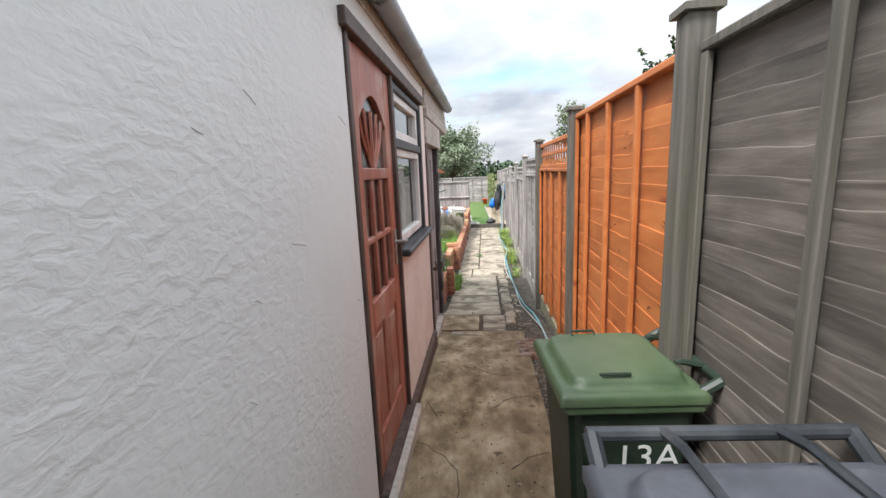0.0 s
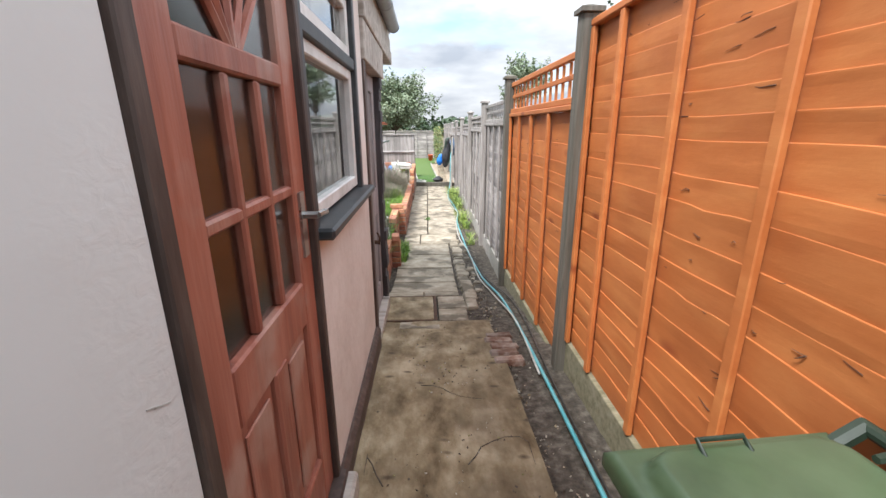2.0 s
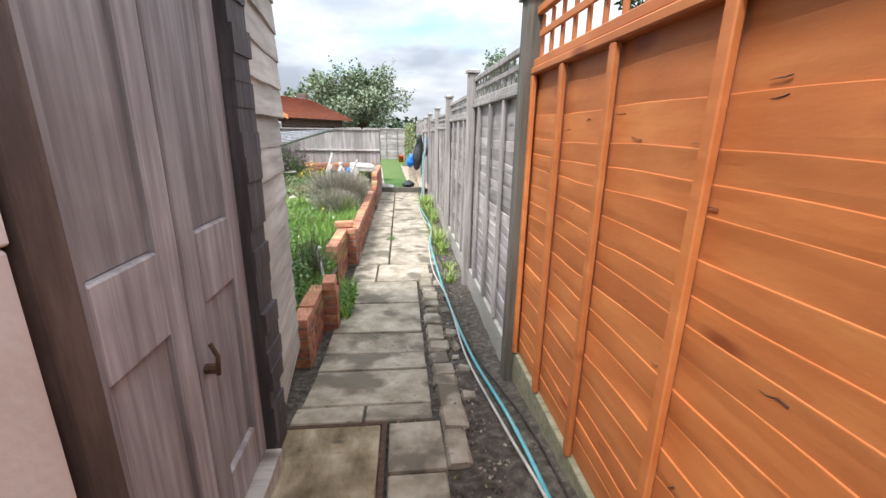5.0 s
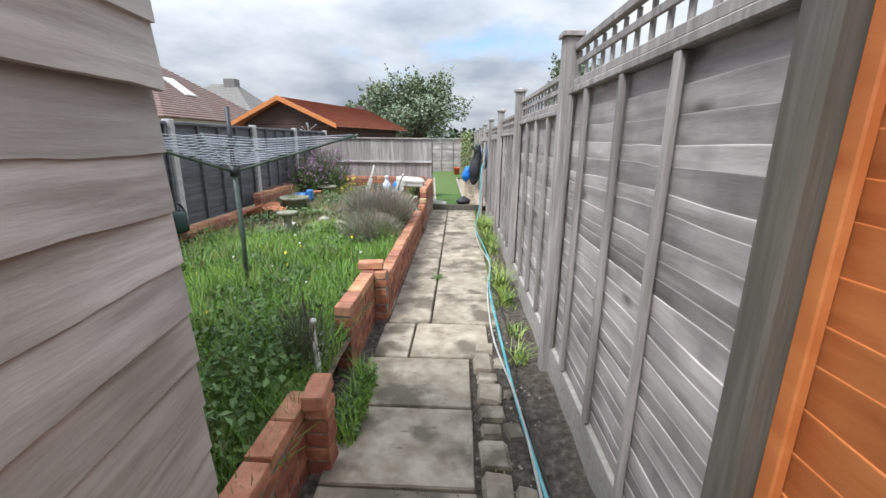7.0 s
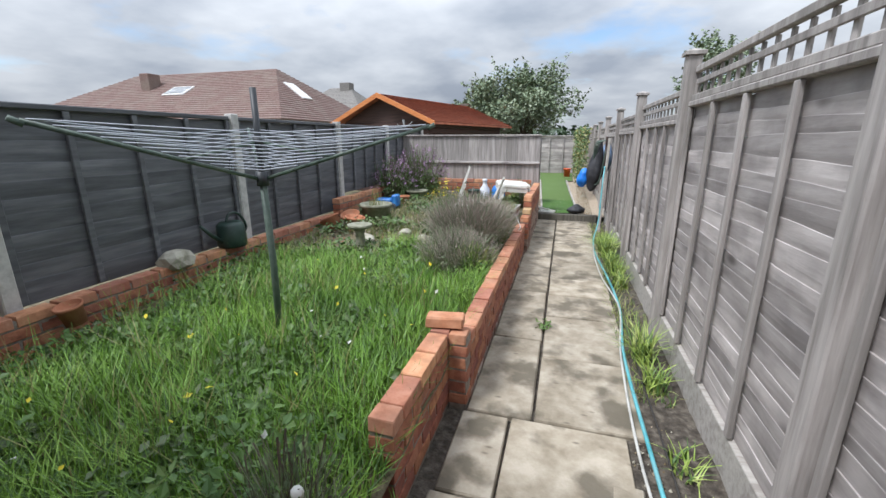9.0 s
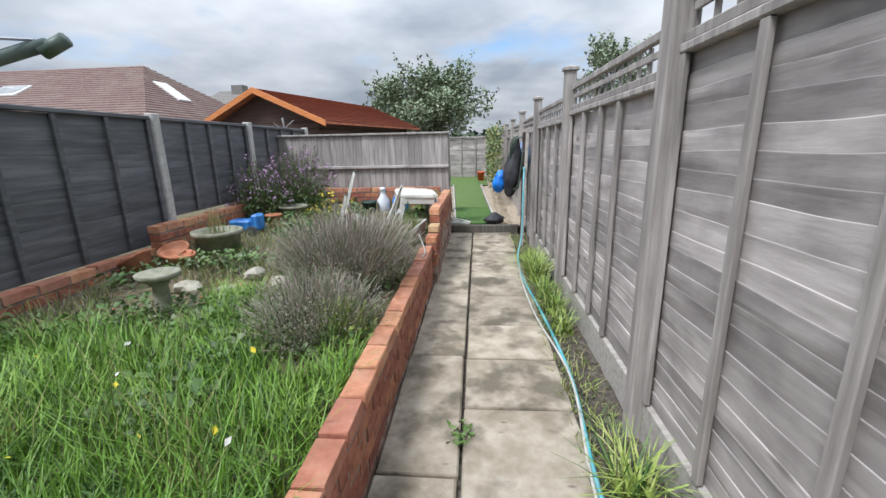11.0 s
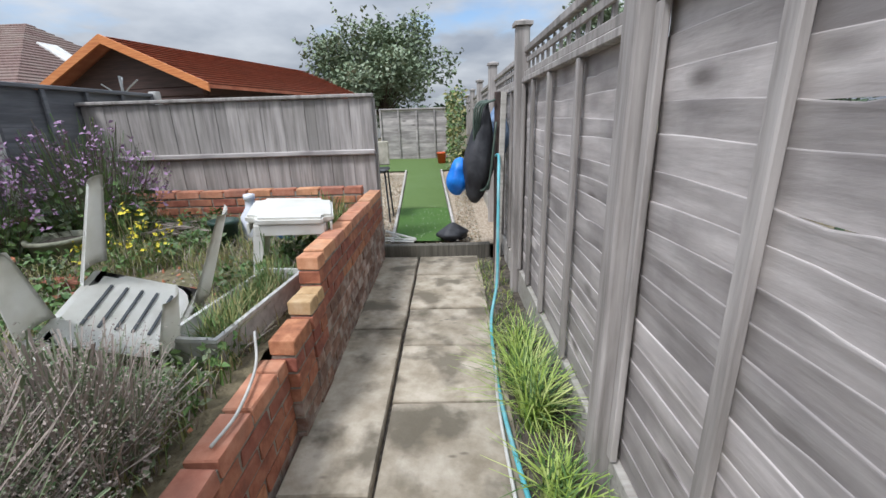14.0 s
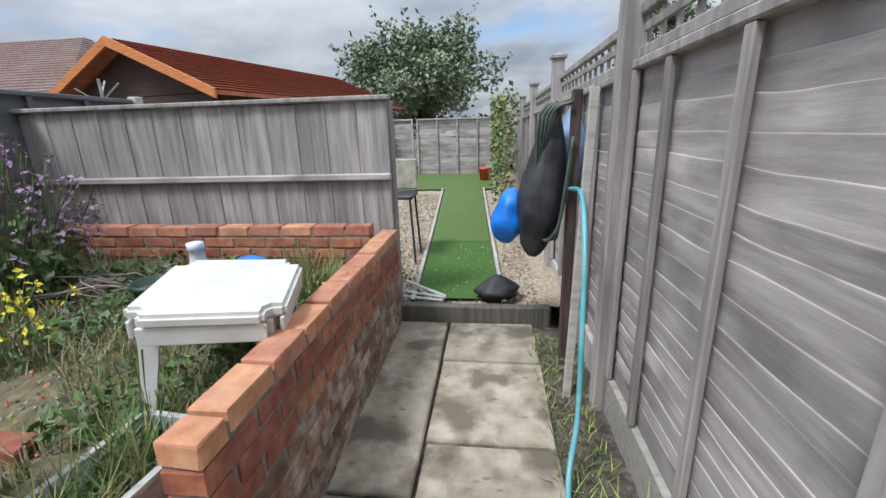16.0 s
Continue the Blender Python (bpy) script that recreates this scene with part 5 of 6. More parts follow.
thing_mesh("timber_stake", box_mesh(0.04, 0.03, 1.55, "gravelboard", 0.004), pose(0.66, 12.62, 0.72, 0, 1.5, 0), "pale timber stake leaning before the fence", "stake")
thing_mesh("dark_stake", box_mesh(0.05, 0.05, 1.6, "darkframe", 0.006), pose(0.68, 13.0, 0.72, 0, 0, 0), "dark timber stake carrying hung bags", "stake")
g = Geo()
for k in range(4):
    g.tube(curve_pts([(0.62, 12.95 + 0.05 * k, 1.62), (0.52 - 0.02 * k, 12.98, 1.55), (0.48, 13.05, 1.2 - 0.05 * k), (0.5 + 0.02 * k, 13.0, 0.9), (0.58, 12.95, 1.0), (0.63, 12.95, 1.45)], 7), 0.009, 6)
thing_mesh("coiled_hose", g.mesh("coiled_hose", ["greentube"], True), pose(0.035, 0, -0.16), "dark green hose coiled and hung on a stake", "hose")
# clutter at the timber step
g = Geo()
for a, b in (((-0.42, 13.75, 0.19), (-0.08, 13.52, 0.16)), ((-0.44, 13.66, 0.14), (-0.08, 13.52, 0.15)), ((-0.42, 13.58, 0.13), (-0.1, 13.5, 0.135)), ((-0.38, 13.8, 0.15), (-0.2, 13.55, 0.14))):
    g.tube([a, b], 0.012, 8)
thing_mesh("white_tubes", g.mesh("white_tubes", ["whiteplastic"], True), pose(0, 0, 0), "white plastic tubes lying on the gravel", "tubes")
stp = thing_mesh("timber_step", box_mesh(1.14, 0.07, 0.25, "olivepost", 0.012, 1, 0.003, 6), pose(0.10, 13.46, 0.0), "weathered timber sleeper edging the path end", "step", kind="structure")
for xa, xb, lab in ((0.345, 0.12, "right"), (-0.325, -0.63, "left")):
    V, F = [], []
    for k in range(13):
        y = 13.5 + 4.8 * k / 12
        x = xa + (xb - xa) * k / 12
        z = turf_z(x, y)
        V += [(x - 0.015, y, z - 0.05), (x + 0.015, y, z - 0.05), (x + 0.015, y, z + 0.035), (x - 0.015, y, z + 0.035)]
        if k:
            o = (k - 1) * 4
            F += [(o + i, o + (i + 1) % 4, o + 4 + (i + 1) % 4, o + 4 + i) for i in range(4)]
    thing_mesh("turf_edging", mesh_of("turf_edging", V, F, "gravelboard"), pose(0, 0, 0), "thin timber edging beside the turf", "edging", kind="structure")
pot(pose(0.12, 19.3, turf_z(0, 19.3)), 0.11, 0.26, "redplastic", "orange-red plastic pot by the back fence")
st = empty("bar_stool", pose(-0.62, 14.55, turf_z(-0.6, 14.5)), label="black metal stool with a grey cloth on it", category="stool")
g = Geo()
for x in (-0.13, 0.13):
    for y in (-0.13, 0.13):
        g.tube([(x * 1.25, y * 1.25, 0), (x, y, 0.6)], 0.011, 8)
part("leg_frame", st, g.mesh("leg_frame", ["sill"]), pose(0, 0, 0))
boxp("seat", st, (-0.16, -0.16, 0.6), (0.16, 0.16, 0.64), "sill", 0.015)
boxp("backrest", st, (-0.16, 0.13, 0.66), (0.16, 0.16, 0.95), "stone", 0.012)

# ---- plants ----
def blades(name, spots, material, label, category, h0, h1, w=0.004, lean=0.5, segs=2, kind="stuff", mats=None):
    """Curved tapering blades; spots is a list of (x, y, z)."""
    V, F, MI = [], [], []
    for x, y, z in spots:
        a, h, l = U(0, 6.283), U(h0, h1), U(0.1, lean)
        dx, dy = math.cos(a), math.sin(a)
        o = len(V)
        ww = w * U(0.7, 1.4)
        for k in range(segs + 1):
            t = k / segs
            px, py, pz = x + dx * l * h * t * t, y + dy * l * h * t * t, z + h * t * (1 - 0.25 * l * t)
            q = ww * (1 - 0.9 * t)
            V += [(px - dy * q, py + dx * q, pz), (px + dy * q, py - dx * q, pz)]
            if k:
                F.append((o + 2 * k - 2, o + 2 * k - 1, o + 2 * k + 1, o + 2 * k))
                MI.append(rng.randrange(len(mats)) if mats else 0)
    me = mesh_of(name, V, F, mats or material)
    me.polygons.foreach_set("material_index", MI)
    return thing_mesh(name, me, pose(0, 0, 0), label, category, kind=kind)

def leafy(name, pts, material, label, category, size, kind="stuff", mats=None, m=None):
    """Many small four-cornered folded leaves at pts (x, y, z)."""
    V, F, MI = [], [], []
    for x, y, z in pts:
        o = len(V)
        r = Euler((U(-1.0, 1.0), U(-1.0, 1.0), U(0, 6.28))).to_matrix()
        s = size * U(0.6, 1.35)
        for p in ((0, 0, 0), (0.5, 0.34, 0.08), (1.05, 0, -0.05), (0.5, -0.34, 0.08)):
            q = r @ (Vector(p) * s)
            V.append((x + q.x, y + q.y, z + q.z))
        F += [(o, o + 1, o + 2), (o, o + 2, o + 3)]
        MI += [rng.randrange(len(mats)) if mats else 0] * 2
    me = mesh_of(name, V, F, mats or material)
    me.polygons.foreach_set("material_index", MI)
    return thing_mesh(name, me, m or pose(0, 0, 0), label, category, kind=kind)

def spots_in(n, x0, x1, y0, y1, zf, keep=lambda x, y: True):
    out = []
    while len(out) < n:
        x, y = U(x0, x1), U(y0, y1)
        if keep(x, y):
            out.append((x, y, zf(x, y) - 0.01))
    return out
def lush(x, y):
    edge = 9.1 + 0.5 * math.sin(x * 3) + noise.noise(Vector((x * 2, y * 2, 0))) * 0.8
    return y < edge
blades("lawn_grass", spots_in(36000, -2.62, -0.55, 5.35, 9.6, bed_z, lush), "grass", "long bright green unmown lawn grass", "grass", 0.08, 0.24, 0.004, 0.9, mats=["grass", "grass", "weed"])
blades("tall_grass_tufts", [(x + U(-.08, .08), y + U(-.08, .08), z) for x, y, z in spots_in(130, -2.8, -0.7, 5.5, 9.0, bed_z) for _ in range(14)], "grass", "taller seeding grass tufts over the lawn", "grass", 0.2, 0.4, 0.003, 0.7, mats=["grass", "drygrass"])
blades("dry_bed_grass", spots_in(16000, -2.8, -0.58, 8.8, 13.3, bed_z, lambda x, y: noise.noise(Vector((x * 1.6, y * 1.6, 7))) > -0.15), "drygrass", "sparse yellowing grass over the garden bed", "grass", 0.05, 0.18, 0.0035, 1.0, mats=["drygrass", "weed", "drygrass", "lavender"])
leafy("bed_weeds", [(x, y, z + U(0, 0.14)) for x, y, z in spots_in(12000, -2.8, -0.6, 6.0, 13.2, bed_z, lambda x, y: noise.noise(Vector((x * 1.9, y * 1.9, 2))) > 0.08)], "weed", "low leafy green weeds over the bed", "weeds", 0.045, mats=["weed", "weed", "lavleaf"])
leafy("lawn_edge_weeds", [(x, y, z + U(0, 0.3)) for x, y, z in spots_in(1300, -1.1, -0.64, 5.35, 6.6, bed_z)] + [(x, y, z + U(0, 0.16)) for x, y, z in spots_in(1500, -2.84, -2.3, 5.5, 9.0, bed_z)], "weed", "leafy green weeds along the lawn edge", "weeds", 0.042)
leafy("daisies", [(x, y, z + U(0.12, 0.22)) for x, y, z in spots_in(60, -2.4, -0.7, 5.6, 9.0, bed_z)], "yellow", "small yellow and white lawn flowers", "flowers", 0.03, mats=["yellow", "whiteplastic"])

def bush(name, cx, cy, r, h, n, mats, label, category, leaf_mats=None, leaf=0, tip=None, nt=0, fluff=0):
    """Fine upright stems fanning from a base, with leaves or flower tips."""
    V, F, MI = [], [], []
    L, FL = [], []
    z0 = bed_z(cx, cy)
    tips = []
    for _ in range(n):
        a, d = U(0, 6.283), math.sqrt(U(0, 1))
        bx, by = cx + math.cos(a) * d * r * 0.55, cy + math.sin(a) * d * r * 0.55
        hh = h * U(0.45, 1.05) * (1 - 0.35 * d * d)
        tx, ty = cx + math.cos(a) * d * r * U(0.8, 1.3), cy + math.sin(a) * d * r * U(0.8, 1.3)
        dx, dy = -math.sin(a + U(-1, 1)), math.cos(a + U(-1, 1))
        o = len(V)
        mi = rng.randrange(len(mats))
        wob = U(-0.04, 0.04)
        for k in range(4):
            t = k / 3
            w = 0.0016 * (1 - 0.5 * t) + (0.0016 if k == 3 else 0)
            x, y, z = bx + (tx - bx) * t ** 1.4 + wob * math.sin(t * 4), by + (ty - by) * t ** 1.4, z0 + hh * t
            V += [(x - dx * w, y - dy * w, z), (x + dx * w, y + dy * w, z)]
            if k:
                F.append((o + 2 * k - 2, o + 2 * k - 1, o + 2 * k + 1, o + 2 * k)); MI.append(mi)
        for _k in range(fluff):
            t = U(0.45, 1.05)
            FL.append((bx + (tx - bx) * t ** 1.4 + U(-.015, .015), by + (ty - by) * t ** 1.4 + U(-.015, .015), z0 + hh * t))
        tips.append((tx, ty, z0 + hh))
        if leaf and U(0, 1) < 0.45:
            for _k in range(3):
                t = U(0.05, 0.6)
                L.append((bx + (tx - bx) * t, by + (ty - by) * t, z0 + hh * t))
    e = empty(name, None, label=label, category=category)
    me = mesh_of("stems", V, F, mats); me.polygons.foreach_set("material_index", MI)
    part("stems", e, me, pose(0, 0, 0))["kind"] = "stuff"
    if leaf:
        ob = leafy("leaves", L, leaf_mats[0], "", "", leaf, mats=leaf_mats); ob.parent = e
    if fluff:
        ob = leafy("seed_heads", FL, "lavender", "", "", 0.0075, mats=["lavender", "lavender", "lavleaf"]); ob.parent = e
    if tip:
        T = [(x + U(-.012, .012), y + U(-.012, .012), z - U(0, 0.06)) for x, y, z in rng.sample(tips, min(nt, len(tips))) for _ in range(5)]
        ob = leafy("flowers", T, tip, "", "", 0.030); ob.parent = e
    return e
bush("lavender_bush", -0.95, 9.85, 0.52, 0.62, 2600, ["lavender", "lavender", "lavleaf"], "large grey faded lavender bush spilling over the bed", "bush", ["lavleaf", "weed"], 0.028, fluff=12)
bush("lavender_bush", -0.90, 9.1, 0.38, 0.42, 1500, ["lavender", "lavleaf"], "grey-green faded lavender bush", "bush", ["lavleaf", "weed"], 0.03, fluff=12)
bush("lavender_bush", -0.80, 10.35, 0.30, 0.5, 1100, ["lavender", "lavender", "lavleaf"], "small grey faded lavender bush by the wall", "bush", ["lavleaf", "lavender"], 0.026, fluff=12)
bush("green_shrub", -0.72, 9.0, 0.22, 0.30, 500, ["weed", "limeleaf"], "low bright green shrub beneath the lavender", "bush", ["weed", "limeleaf"], 0.04)
bush("flowering_shrub", -2.45, 12.55, 0.5, 0.95, 900, ["bark", "weed"], "tall shrub with small purple flowers before the fence", "bush", ["weed", "lavleaf"], 0.06, "purple", 220)
bush("flowering_shrub", -2.75, 12.0, 0.35, 0.8, 500, ["bark", "weed"], "leafy shrub with purple flowers", "bush", ["weed", "lavleaf"], 0.06, "purple", 110)
bush("yellow_daisy_plant", -1.88, 12.1, 0.30, 0.46, 90, ["weed", "drygrass"], "green plant with bright yellow daisy flowers", "plant", ["weed"], 0.035, "yellow", 26)
bush("weed_clump", -0.66, 12.55, 0.2, 0.42, 400, ["drygrass", "weed"], "tall yellowing weed clump at the wall end", "weeds", ["weed", "limeleaf"], 0.03)
bush("thistle", -0.72, 11.62, 0.13, 0.42, 40, ["weed"], "grey-green thistle growing by the planter", "plant", ["lavleaf", "weed"], 0.07)
bush("weed_clump", -0.66, 6.25, 0.16, 0.5, 260, ["lavleaf", "bark"], "grey twiggy weed at the lawn edge", "weeds", ["lavleaf"], 0.03)
bush("pot_weeds", -2.36, 10.5, 0.14, 0.5, 160, ["drygrass", "weed"], "dry weeds growing in the stone pot", "weeds", ["weed"], 0.03)
blades("trough_grass", [(x, y, on_bed(x, y) + 0.06) for x, y, _ in spots_in(900, -0.80, -0.64, 10.92, 11.6, bed_z)], "weed", "grass growing in the planter trough", "grass", 0.1, 0.24, 0.004, 0.8, mats=["weed", "drygrass"])

def strip_z(x, y):
    return ground_z(y) - 0.02
def strap_clump(x, y, n, h, label):
    sp = [(x + U(-0.06, 0.06), y + U(-0.09, 0.09), strip_z(x, y)) for _ in range(n)]
    o = blades("strap_leaf_clump", sp, "limeleaf", label, "plant", h * 0.7, h, 0.007, 1.3, 4, kind="", mats=["limeleaf", "limeleaf", "weed"])
    o["group"] = "strap leaf clumps"
for x, y, n, h in ((0.64, 8.35, 60, 0.3), (0.66, 8.0, 30, 0.2), (0.66, 10.25, 60, 0.22), (0.64, 10.6, 70, 0.24), (0.64, 11.05, 90, 0.32), (0.62, 11.3, 80, 0.3), (0.66, 11.6, 60, 0.26), (0.66, 9.9, 40, 0.2), (0.62, 6.9, 26, 0.14), (0.66, 7.3, 24, 0.12)):
    strap_clump(x, y, int(n * 1.7), h * 1.1, "clump of lime-green strap leaves at the fence foot")
blades("strip_weeds", spots_in(2200, 0.5, 0.74, 7.8, 13.2, strip_z), "limeleaf", "small yellow-green weeds along the soil strip", "weeds", 0.03, 0.11, 0.004, 1.2, mats=["limeleaf", "drygrass", "weed"])
leafy("path_edge_weeds", [(x, y, U(0, 0.12)) for x, y, _ in spots_in(420, -0.47, -0.34, 6.0, 6.6, strip_z)] + [(x, y, U(-0.02, 0.03)) for x, y, _ in spots_in(60, -0.1, 0.0, 8.6, 8.75, strip_z)], "weed", "small green weeds in the path joints", "weeds", 0.035)
blades("path_edge_grass", [(x, y, 0) for x, y, _ in spots_in(240, -0.47, -0.34, 5.95, 6.6, strip_z)], "grass", "grass tuft at the path edge", "grass", 0.1, 0.24, 0.005, 0.9)
g = Geo(); g.tube(curve_pts([(-0.60, 6.15, 0.1), (-0.585, 6.2, 0.3), (-0.62, 6.25, 0.5), (-0.60, 6.22, 0.58)], 6), 0.017, 8)
thing_mesh("white_pipe", g.mesh("white_pipe", ["whiteplastic"], True), pose(0, 0, 0), "short white pipe standing among weeds", "pipe")

g = Geo()
q = random.Random(33)
for _ in range(46):
    a, l = q.uniform(-0.7, 0.7), q.uniform(0.2, 0.5)
    x, y = -2.0 + q.gauss(0, 0.14), 12.75 + q.gauss(0, 0.1)
    z = on_bed(x, y) + q.uniform(0.02, 0.12)
    dx, dy = math.cos(a) * l / 2, math.sin(a) * l / 2
    g.tube([(x - dx, y - dy, z + q.uniform(-0.03, 0.03)), (x, y + q.uniform(-0.03, 0.03), z + 0.04), (x + dx, y + dy, z + q.uniform(-0.03, 0.05))], 0.006, 5, 0.003)
thing_mesh("twig_heap", g.mesh("twig_heap", ["lavender"]), pose(0, 0, 0), "heap of pale dry cut twigs on the bed", "twigs", kind="stuff")

# cracks across the old concrete path
g = Geo()
q = random.Random(52)
for x0, y0, a0, n in ((-0.05, 1.2, 80, 11), (0.12, 2.1, 65, 9), (-0.25, 2.0, 100, 8), (0.2, 1.5, 15, 5), (-0.1, 2.75, 20, 7), (0.05, 0.6, 110, 8)):
    x, y, a, pts = x0, y0, a0, []
    for _ in range(n):
        pts.append((x, y, ground_z(y) + nz(x, y, 4, 0.012) + nz(x, y, 13, 0.006) + 0.0005))
        a += q.uniform(-35, 35)
        x, y = min(0.42, max(-0.34, x + math.cos(radians(a)) * 0.07)), y + math.sin(radians(a)) * 0.07
    g.tube(pts, 0.0035, 5, 0.0012)
part("cracks", path, g.mesh("cracks", ["soil"]), pose(0, 0, 0))["kind"] = "stuff"

# pebbles and leaf litter
def litter(name, spots, material, label, s0, s1, mats):
    V, F, MI = [], [], []
    for x, y, z in spots:
        o, s = len(V), U(s0, s1)
        r = Euler((U(-3, 3), U(-3, 3), U(-3, 3))).to_matrix()
        for p in ((1, 0, 0), (-1, 0, 0), (0, 0.8, 0), (0, -0.8, 0), (0, 0, 0.5), (0, 0, -0.5)):
            q = r @ (Vector(p) * s)
            V.append((x + q.x, y + q.y, z + q.z))
        F += [(o + a, o + b, o + c) for a, b, c in ((0, 2, 4), (2, 1, 4), (1, 3, 4), (3, 0, 4), (2, 0, 5), (1, 2, 5), (3, 1, 5), (0, 3, 5))]
        MI += [rng.randrange(len(mats))] * 8
    me = mesh_of(name, V, F, mats); me.polygons.foreach_set("material_index", MI)
    return thing_mesh(name, me, pose(0, 0, 0), label, "litter", kind="stuff")
litter("soil_pebbles", spots_in(2600, 0.44, 0.76, 1.5, 13.2, lambda x, y: ground_z(y) - 0.012), "stone", "small pale stones in the soil strip", 0.004, 0.016, ["stone", "soil", "concrete", "gravel"])
litter("gravel_stones", spots_in(5200, -1.2, 0.6, 13.55, 18.0, lambda x, y: turf_z(x, y) - 0.005, lambda x, y: x < -0.34 - (y - 13.5) * 0.06 or y < 13.62 or x > 0.36), "gravel", "loose beige gravel stones", 0.008, 0.02, ["gravel", "stone", "concrete"])
litter("path_litter", spots_in(1500, -0.36, 0.5, 1.3, 6.5, lambda x, y: ground_z(y) + 0.008), "bark", "dead leaves and crumbs on the path", 0.003, 0.010, ["bark", "drygrass", "stone", "soil"])
litter("bed_debris", spots_in(2600, -2.8, -0.6, 9.2, 13.2, lambda x, y: bed_z(x, y) + 0.01), "bark", "twigs, stones and dead leaves over the bed", 0.006, 0.022, ["bark", "drygrass", "stone", "lavender", "terracotta"])
litter("turf_petals", spots_in(160, -0.25, 0.3, 13.6, 15.2, lambda x, y: turf_z(x, y) + 0.02), "whiteplastic", "pale petals and crumbs on the turf", 0.004, 0.010, ["whiteplastic", "stone"])

# ---- distance ----
def tree(name, x, y, z0, h, r, n, leaf_mat, label, seed, trunk_h=1.2, size=0.16, lobes=26):
    q = random.Random(seed)
    e = empty(name, pose(x, y, z0), label=label, category="tree")
    g = Geo()
    g.tube([(0, 0, 0), (0.05, 0.02, trunk_h * 0.6), (0, 0, trunk_h * 1.3)], 0.11, 8, 0.07)
    cs = []
    for k in range(lobes):
        a, u, v = q.uniform(0, 6.28), q.uniform(-1, 1), q.uniform(0.35, 1)
        s = math.sqrt(1 - u * u)
        c = Vector((math.cos(a) * s * r * v, math.sin(a) * s * r * v, trunk_h + (h - trunk_h) * (0.5 + 0.48 * u * v)))
        cs.append(c)
        g.tube([(0, 0, trunk_h), Vector((0, 0, trunk_h)).lerp(c, 0.5) + Vector((0, 0, 0.1)), c * 1.02], 0.03, 5, 0.006)
    part("trunk", e, g.mesh("trunk", ["bark"], True), pose(0, 0, 0))
    P = []
    for k in range(n):
        c = cs[k % lobes]
        rr = r * 0.30
        while True:
            d = Vector((q.uniform(-1, 1), q.uniform(-1, 1), q.uniform(-1, 1)))
            if d.length < 1:
                break
        P.append(tuple(c + d * rr))
    for k in range(36):
        c = cs[k % lobes]
        d = Vector((c.x, c.y, (c.z - trunk_h) * 0.6)).normalized()
        for t in range(9):
            P.append(tuple(c + d * (rr + t * 0.03) + Vector((q.uniform(-.06, .06), q.uniform(-.06, .06), t * 0.015))))
    ob = leafy("crown", P, leaf_mat, "", "", size, mats=[leaf_mat, leaf_mat, "lavleaf"]); ob.parent = e
    return e
tree("apple_tree", -1.85, 23.8, 0.2, 4.15, 1.95, 14000, "treeleaf", "round leafy green tree behind the back fence", 3, 1.2, 0.13, 38)
tree("distant_tree", 5.6, 26.5, -0.12, 5.9, 1.35, 3500, "treeleaf", "leafy green tree in the neighbour's garden", 5, 2.6, 0.15, 20)
tree("distant_tree", 5.3, 10.8, -0.12, 5.1, 1.05, 3500, "darkleaf", "dark leafy tree over the neighbour's fence", 8, 2.6, 0.12, 18)
tree("distant_tree", -9.5, 52.0, 0, 6.6, 2.6, 2500, "treeleaf", "round distant green tree", 11, 2, 0.35, 16)
tree("distant_tree", -6.5, 50.0, 0, 5.2, 2.4, 2500, "treeleaf", "distant green tree beside the cabin roof", 12, 2, 0.35, 16)
leafy("back_climber", [(0.42 + U(-0.15, 0.1), U(15.2, 19.8), U(0.5, 1.75)) for _ in range(2600)], "weed", "straggling green climber along the fence", "climber", 0.06, mats=["weed", "drygrass", "lavleaf"])
sheet("far_hedge_ground", -60, 60, 26, 110, lambda x, y: 0.1, "bed", 12, label="rough ground beyond the gardens", category="ground")
leafy("far_woods", [(U(-60, 60), U(70, 80), U(0, 3.0)) for _ in range(9000)], "darkleaf", "dark line of distant hedges and woods", "woods", 0.9)

